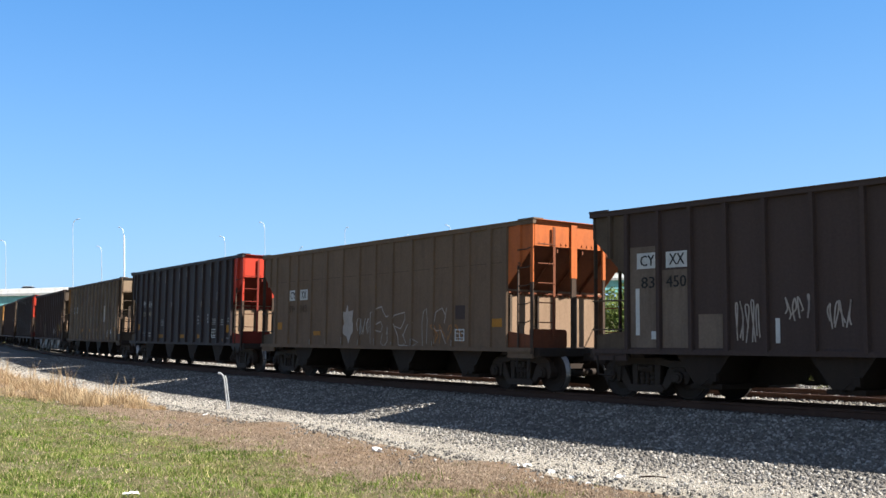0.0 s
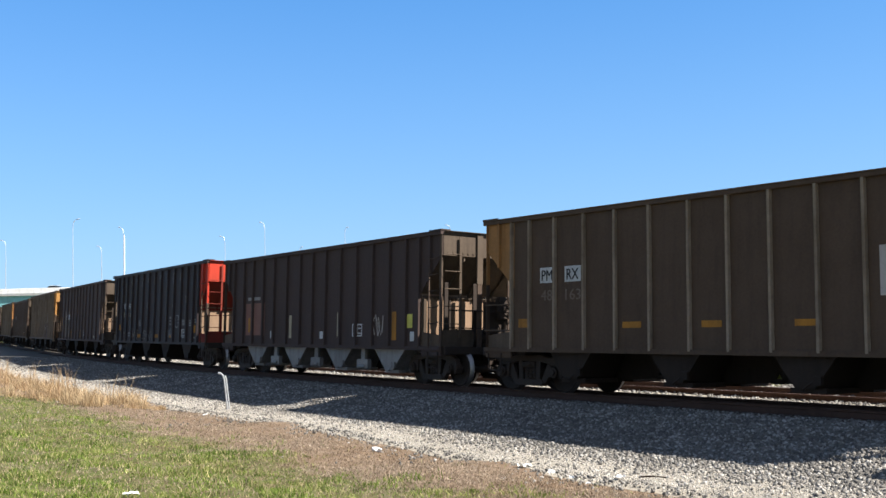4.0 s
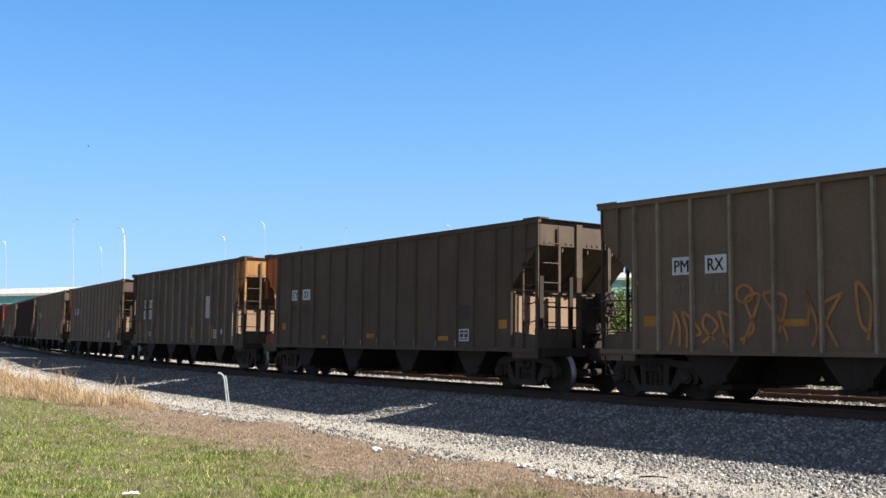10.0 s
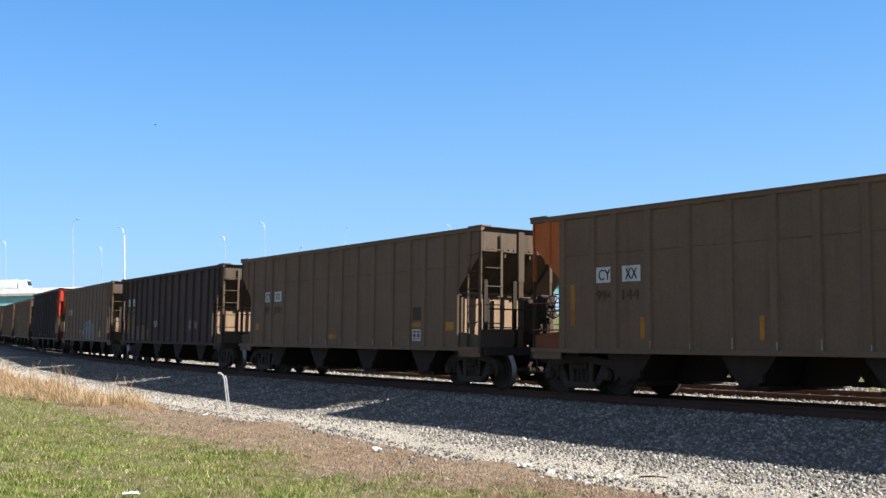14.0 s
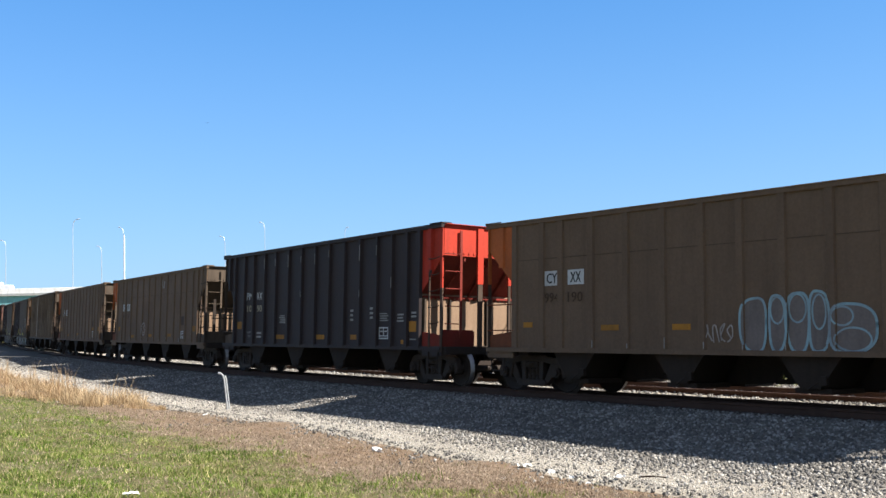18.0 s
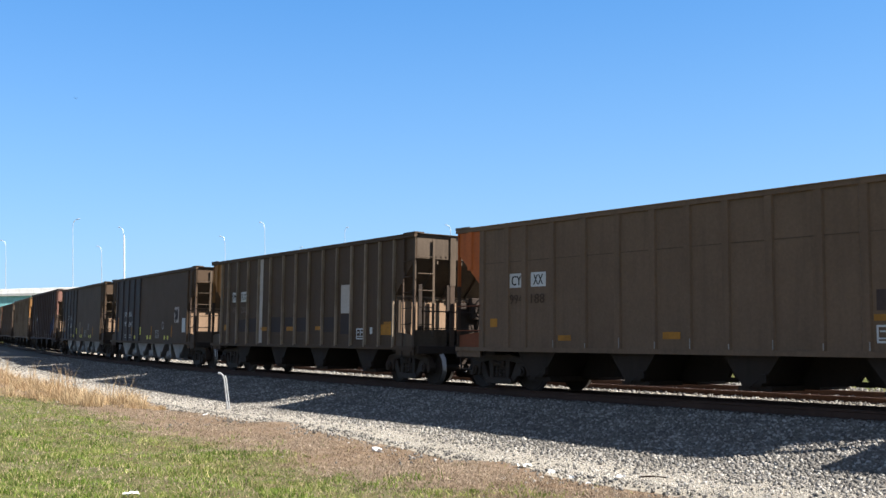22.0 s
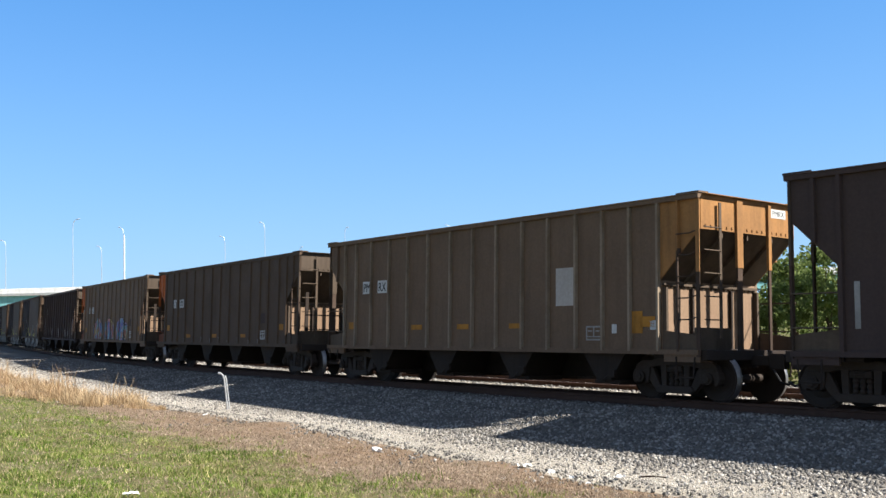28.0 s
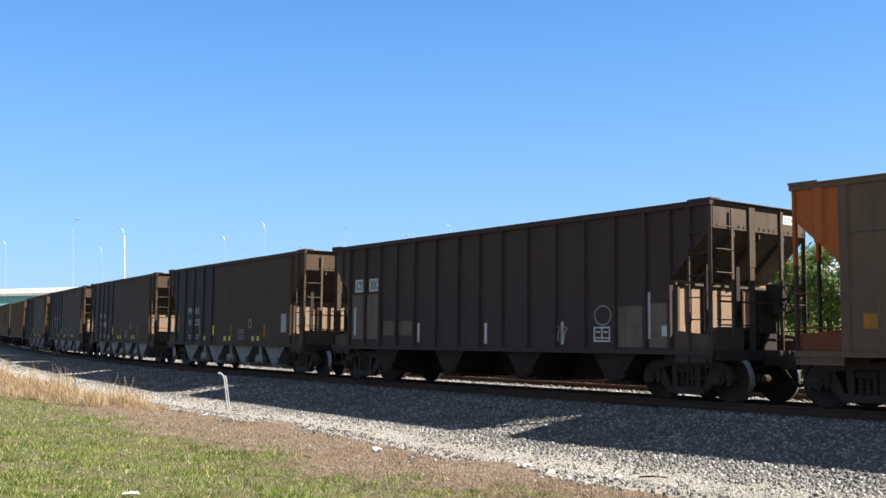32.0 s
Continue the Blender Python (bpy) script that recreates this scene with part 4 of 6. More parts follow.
        part("brake_valve", ("bvalve", length), merge(bx(half - 0.7, 0.5, 1.0, half - 0.35, 0.95, 1.5), tube((half - 0.5, 0.7, 1.5), (half - 0.5, 0.7, 1.7), 0.08, 8), tube((half - 0.7, -1.4, 1.12), (half - 0.7, 1.4, 1.12), 0.03)), IRON, car, bevel=0.03)
        for yy in (-1.05, -0.12):
            part("end_brace", ("ebrace", length), bx(half - 0.56, -0.055, LOW, half - 0.5, 0.055, CUT_LO + 0.3), IRON, car, place=Matrix.Translation((0, yy, 0)))
        part("running_pipe", ("pipe", length), merge(tube((half + 0.02, -1.35, 1.95), (half + 0.02, 1.35, 1.95), 0.02), tube((half + 0.02, -1.35, 1.5), (half + 0.02, 0.2, 1.5), 0.015)), IRON, car)
    part("hopper_floor", ("floor", length, style), bx(-half + b0, -face + 0.03, LOW + 0.0, half - b0, face - 0.03, LOW + 0.03), COALED, car)
    part("center_sill", ("csill", length), bx(-half + 0.0, -0.2, LOW - 0.3, half - 0.0, 0.2, LOW - 0.04), COALED, car)
    n = 4
    for k in range(n):
        cx = (2.75 + k * 2.88 - 7.05) * (length / 14.1)
        light = chutes != "dark"
        cm = CHUTE_LIGHT if light else CHUTE
        hw = 0.8 if light else 0.62
        outer = prism([(-hw, LOW - 0.06), (hw, LOW - 0.06), (0.2, 0.36), (-0.2, 0.36)], 1.36, 1.42)
        funnel = prism([(-hw + 0.03, LOW - 0.05), (hw - 0.03, LOW - 0.05), (0.19, 0.35), (-0.19, 0.35)], 0.24, 1.36)
        # added dark sheet that fills the open gaps between chutes as their shade
        void_sheet = merge(prism([(-1.44, LOW - 0.04), (1.44, LOW - 0.04), (1.44, 0.6), (1.35, 0.46), (1.3, 0.38), (0.3, 0.32), (-0.3, 0.32), (-1.3, 0.38), (-1.35, 0.46), (-1.44, 0.6)], -0.05, 0.05), bx(1.28, -0.05, 0.36, 1.6, 0.05, 0.46))
        chute = part("hopper_chute", ("chute", chutes, light), void_sheet, COALED, car, place=Matrix.Translation((cx, 0, 0)))
        part("chute_funnel", ("funnel", hw), merge(funnel, flip_y(funnel)), cm, chute)
        part("chute_plate", ("cplate", chutes), outer, cm, chute)
        part("chute_plate", ("cplatefar", chutes), flip_y(outer), cm, chute)
        gate = merge(bx(-0.36, 0.25, 0.27, 0.36, 1.32, 0.36), tube((-0.05, 1.4, 0.34), (0.34, 1.4, 0.6), 0.03), bx(0.18, 1.38, 0.42, 0.34, 1.46, 0.58))
        part("outlet_gate", ("gate", chutes), merge(gate, flip_y(gate)), cm, chute)
        if light and k < 3:
            gear = merge(bx(1.1, 1.3, 0.36, 1.72, 1.42, 0.62), bx(1.28, 1.3, 0.62, 1.5, 1.38, LOW - 0.06), tube((1.25, 1.43, 0.42), (1.6, 1.43, 0.42), 0.05, 8))
            part("gate_gear", ("gear", chutes), gear, CHUTE_LIGHT, chute)
            part("gate_gear", ("gearfar", chutes), flip_y(gear), CHUTE_LIGHT, chute)
    truck_shape = merge(bx(-0.2, -1.0, 0.5, 0.2, 1.0, 0.74), tube((0, 0, 0.7), (0, 0, 0.9), 0.2, 12))
    sets = []
    for tx in (half - 1.07, -half + 1.07):
        truck = part("truck", "truck_bolster", truck_shape, IRON, car, "cast-iron two-axle truck", place=Matrix.Translation((tx, 0, 0)), bevel=0.02)
        part("body_bolster", "bodybolster", merge(bx(-0.24, -1.42, 0.84, 0.24, 1.42, 0.96), bx(-0.9, -0.34, 0.66, 0.9, 0.34, 0.84)), COALED, car, place=Matrix.Translation((tx, 0, 0)))
        for dx in (-0.4, 0.4):
            part("brake_beam", "brakebeam", merge(bx(-0.06, -0.9, 0.34, 0.06, 0.9, 0.46), bx(-0.05 + 0.05 * (dx > 0), -0.84, 0.3, 0.06, -0.7, 0.62), bx(-0.06, 0.7, 0.3, 0.06, 0.84, 0.62)), COALED, truck, place=Matrix.Translation((dx, 0, 0)))
        for sg in (1, -1):
            part("side_frame", ("sframe", sg), side_frame() if sg > 0 else flip_y(side_frame()), FRAME, truck, bevel=0.012)
        for dx in (-0.13, 0.0, 0.13):
            part("coil_spring", "coilspring", spring_shape(), FRAME, truck, place=Matrix.Translation((dx, -1.0, 0)))
        part("bolster_end", "bolsterend", merge(bx(-0.2, -1.1, 0.56, 0.2, -0.85, 0.69), bx(-0.1, -1.14, 0.6, 0.1, -1.09, 0.66)), FRAME, truck, bevel=0.02)
        for ax in (0.875, -0.875):
            ws = new("wheelset", wheelset_mesh())
            ws.parent = truck
            sets.append((ws, ax, tx))
    for mk in marks:
        add_mark(car, -face, mk, half, posts if style == "smooth" else (), wide)
    return car, length, sets


def cy_marks(num, ambers=((12.6, 1.47, 13.0, 1.67), (1.25, 1.48, 1.55, 1.7), (3.65, 1.2, 4.1, 1.33), (6.5, 1.21, 6.95, 1.34), (9.3, 1.22, 9.75, 1.34)), dark=True, extra=()):
    m = [("plate", "mark_panel", WHITE, 1.99, 2.41, 2.46, 2.74), ("plate", "mark_panel", WHITE, 2.72, 2.41, 3.21, 2.74),
         ("text", "CY", 2.06, 2.46, 2.4, 2.69, INK), ("text", "XX", 2.8, 2.46, 3.13, 2.69, INK),
         ("frame", 11.06, 1.16, 11.46, 1.46, WHITE), ("plate", "weld_seam", PAINT["brown"], 1.1, 3.02, 13.0, 3.035)]
    if num:
        m += [("text", num[:3], 2.0, 2.03, 2.45, 2.25, PAINT["umber"]), ("text", num[3:], 2.72, 2.03, 3.18, 2.25, PAINT["umber"])]
    if dark:
        m.append(("plate", "paint_patch", PAINT["soot"], 11.07, 1.7, 11.5, 2.05))
    m += [("plate", "reflector", AMBER, *a) for a in ambers]
    # paint scuffed off the feet of the posts
    m += [("worn_post", FADED, x + 0.045, 1.03, x + 0.065, 1.03 + h) for x, h in zip(POSTS["smooth"][3:12], (0.16, 0.1, 0.22, 0.14, 0.2, 0.1, 0.18, 0.12, 0.15))]
    return m + list(extra)


def black_marks(num, extra=()):
    m = [("text", "PM", 2.0, 2.53, 2.47, 2.78, WHITE), ("text", "RX", 2.85, 2.52, 3.26, 2.77, WHITE),
         ("text", num[:2], 2.05, 2.12, 2.42, 2.34, CREAM), ("text", num[2:], 2.85, 2.11, 3.24, 2.33, CREAM),
         ("frame", 10.98, 1.2, 11.46, 1.53, WHITE), ("lines", 10.99, 1.7, 11.46, 1.95, 4, FADED), ("lines", 11.9, 1.67, 12.28, 1.93, 3, FADED),
         ("lines", 4.62, 1.7, 5.08, 1.98, 5, FADED), ("text", "LD LMT", 2.08, 1.35, 2.42, 1.44, FADED), ("text", "LT WT", 2.15, 1.22, 2.42, 1.31, FADED), ("lines", 2.85, 1.22, 3.25, 1.47, 2, FADED),
         ("lines", 9.33, 1.72, 9.53, 2.12, 3, FADED), ("lines", 10.46, 1.77, 10.65, 2.16, 3, FADED), ("lines", 12.55, 1.18, 12.98, 1.25, 1, FADED), ("lines", 12.62, 1.78, 12.9, 1.98, 2, FADED)]
    m += [("plate", "reflector", AMBER, *a) for a in ((1.22, 1.52, 1.6, 1.78), (4.42, 1.18, 5.0, 1.32), (7.25, 1.18, 7.76, 1.32), (9.36, 1.18, 9.86, 1.32), (12.52, 1.4, 12.98, 1.68), (12.12, 1.07, 12.37, 1.18), (5.1, 1.08, 5.35, 1.16), (7.85, 1.08, 8.05, 1.16))]
    # highlights along the post edges, painted as thin pale strips
    m += [("worn_post", FADED, x + 0.03, z, x + 0.05, z + h) for x, z, h in ((3.48, 3.55, 0.35), (4.33, 3.6, 0.25), (5.29, 3.5, 0.4), (6.21, 3.62, 0.2), (7.14, 3.5, 0.35), (8.05, 3.66, 0.2), (9.91, 3.45, 0.45), (10.85, 3.55, 0.3), (11.65, 2.6, 0.3), (9.91, 2.4, 0.2), (6.21, 2.5, 0.2))]
    return m + list(extra)


def pm_marks(num, bars=False, extra=()):
    m = [("plate", "mark_panel", WHITE, 1.92, 2.48, 2.355, 2.83), ("plate", "mark_panel", WHITE, 2.7, 2.48, 3.19, 2.83),
         ("text", "PM", 1.97, 2.53, 2.32, 2.77, INK), ("text", "RX", 2.76, 2.53, 3.13, 2.77, INK),
         ("plate", "repaint_panel", PALE, 10.02, 1.95, 10.66, 2.79), ("frame", 10.98, 1.19, 11.44, 1.5, WHITE if num else FADED), ("plate", "sticker", WHITE, 11.74, 1.34, 11.88, 1.53)]
    if num and not bars:
        m += [("text", num[:2], 1.95, 2.08, 2.32, 2.32, PATCH), ("text", num[2:], 2.72, 2.08, 3.2, 2.32, PATCH)]
    if bars:
        m += [("plate", "mark_panel", WHITE, 1.88, 2.0, 2.355, 2.38), ("plate", "mark_panel", WHITE, 2.68, 2.0, 3.26, 2.38),
              ("text", num[:2], 2.0, 2.06, 2.33, 2.32, INK), ("text", num[2:], 2.75, 2.06, 3.2, 2.32, INK), ("lines", 2.1, 1.27, 2.5, 1.48, 2, WHITE), ("lines", 2.7, 1.27, 3.24, 1.48, 2, WHITE)]
        m += [("plate", "reflector", AMBER, *a) for a in ((1.23, 1.46, 1.48, 1.93), (3.66, 1.17, 3.78, 1.6), (5.96, 1.17, 6.11, 1.64), (8.43, 1.18, 8.56, 1.63), (10.76, 1.19, 10.88, 1.65), (12.84, 1.34, 12.98, 1.8))]
    else:
        m += [("plate", "reflector", AMBER, *a) for a in ((1.2, 1.48, 1.55, 1.68), (4.38, 1.45, 4.88, 1.58), (6.39, 1.45, 6.86, 1.58), (8.41, 1.46, 8.82, 1.58), (12.5, 1.47, 12.93, 1.68))]
    return m + list(extra)


def tall_bars(mat_, xs):
    return [("plate", "reflector", mat_, x, z, x + w, z2) for x, z, w, z2 in xs]


def panel_marks(num, extra=()):
    m = [("plate", "paint_patch", PAINT["black"], 1.12, 1.0, 5.0, 4.0), ("text", "PM", 2.48, 2.12, 2.98, 2.36, WHITE), ("text", "RX", 3.25, 2.12, 3.7, 2.36, WHITE),
         ("text", num[:2], 2.52, 1.68, 2.95, 1.92, WHITE), ("text", num[2:], 3.22, 1.68, 3.8, 1.92, WHITE), ("lines", 2.5, 1.15, 2.9, 1.36, 2, FADED), ("lines", 3.3, 1.15, 3.75, 1.36, 2, FADED),
         ("frame", 7.65, 1.16, 8.17, 1.5, FADED), ("ring", 8.61, 1.56, 8.87, 1.85, 0.05, FADED), ("plate", "sticker", LEMON, 5.02, 1.3, 5.3, 1.66)]
    m += [("plate", "sticker", LEMON, x, 1.1, x + 0.2, 1.27) for x in (3.85, 4.2, 6.3, 6.75, 8.9, 9.35)]
    m += tall_bars(AMBER, ((1.25, 1.44, 0.13, 2.12), (6.94, 1.22, 0.1, 1.67), (9.91, 1.22, 0.1, 1.68), (11.84, 1.25, 0.12, 2.19), (3.7, 1.25, 0.1, 1.68)))
    m += [("plate", "worn_edge", FADED, x, z, x + 0.03, z + 0.12) for x in (2.05, 5.05) for z in (1.6, 2.0, 2.5, 2.9, 3.3, 3.6)]
    return m + list(extra)


LEAF_TAG = [(0.47, 1.0), (0.6, 0.82), (1.0, 0.85), (0.93, 0.58), (1.0, 0.5), (1.0, 0.3), (0.8, 0.2), (0.62, 0.0), (0.45, 0.18), (0.1, 0.25), (0.04, 0.42), (0.22, 0.5), (0.0, 0.84), (0.33, 0.8)]
TAG_A = [[(0.02, 0.05), (0.0, 0.45), (0.0, 0.85), (0.2, 0.93), (0.62, 1.0), (0.72, 0.86), (0.86, 0.74), (1.0, 0.76)], [(0.3, 0.55), (0.58, 0.62), (0.68, 0.5), (0.6, 0.36), (0.3, 0.4), (0.22, 0.5), (0.3, 0.58)],
         [(0.68, 0.32), (0.6, 0.08), (0.78, 0.0), (0.95, 0.12), (0.94, 0.5), (0.9, 0.3)]]
TAG_B = [[(0.02, 0.72), (0.1, 0.92), (0.5, 1.0), (0.52, 0.8), (0.36, 0.52), (0.12, 0.6), (0.0, 0.78)], [(0.12, 0.6), (0.26, 0.3), (0.28, 0.05), (0.42, 0.02)], [(0.44, 0.3), (0.6, 0.62), (0.8, 0.7), (0.66, 0.5)],
         [(0.44, 0.36), (0.56, 0.1), (0.4, 0.02), (0.7, 0.03)], [(0.7, 0.26), (1.0, 0.12), (0.78, 0.02)]]
TAG_C = [[(0.03, 0.0), (0.0, 0.6), (0.06, 0.92), (0.18, 1.0), (0.22, 0.7), (0.2, 0.05)], [(0.5, 0.05), (0.46, 0.5), (0.58, 0.9), (0.82, 1.0), (0.95, 0.82)], [(0.34, 0.45), (0.4, 0.55), (0.6, 0.4), (0.78, 0.42), (0.98, 0.05)], [(1.0, 1.0), (0.92, 0.6)]]
HOP = "open-top coal hopper car"
# five rounded letters: the outline of each as (x, z) in its box
AQUA_LETTERS = []
for k, (a, z0, b, z1) in enumerate(((7.2, 0.98, 7.76, 2.0), (7.8, 0.99, 8.18, 2.04), (8.16, 0.99, 8.62, 2.08), (8.6, 0.99, 9.02, 2.08), (8.98, 0.985, 9.86, 1.84))):
    AQUA_LETTERS.append(("fat", a, z0, b, z1, k, SPRAY_LEAD, SPRAY_AQUA, 0.05))
for a, z0, b, z1 in ((7.84, 1.5, 8.14, 1.98), (8.22, 1.52, 8.56, 2.02), (8.68, 1.4, 8.94, 2.0), (9.04, 1.46, 9.44, 1.78), (9.1, 1.02, 9.76, 1.42)):
    AQUA_LETTERS.append(("ring", a, z0, b, z1, 0.035, SPRAY_AQUA))
FACES = []
for k, (a, b) in enumerate(((3.4, 5.55), (5.92, 8.02), (8.4, 10.72))):
    w = b - a
    FACES += [("fat", a, 1.02, a + w * 0.36, 1.94, 7 + k, RAINBOW, INK, 0.03), ("fat", b - w * 0.36, 1.02, b, 1.94, 16 + k, RAINBOW, INK, 0.03), ("fat", a + w * 0.14, 0.985, b - w * 0.14, 2.14, 11 + k, RAINBOW, INK, 0.035)]
    for g in (0.05, 0.1):
        FACES += [("ring", a + g * w, 1.1 + g, a + w * 0.3, 1.88 - g, 0.02, INK), ("ring", b - w * 0.3, 1.1 + g, b - g * w, 1.88 - g, 0.02, INK)]
    FACES += [("ring", a + w * 0.24, 1.32, a + w * 0.48, 1.9, 0.026, INK), ("ring", b - w * 0.48, 1.32, b - w * 0.24, 1.9, 0.026, INK), ("plate", "graffiti", INK, a + w * 0.25, 1.36, a + w * 0.46, 1.43), ("plate", "graffiti", INK, b - w * 0.46, 1.36, b - w * 0.25, 1.43),
              ("path", a + w * 0.24, 1.1, b - w * 0.24, 1.2, [[(q / 12, 0.2 + 0.7 * (q % 2)) for q in range(13)]], 0.025, INK)]

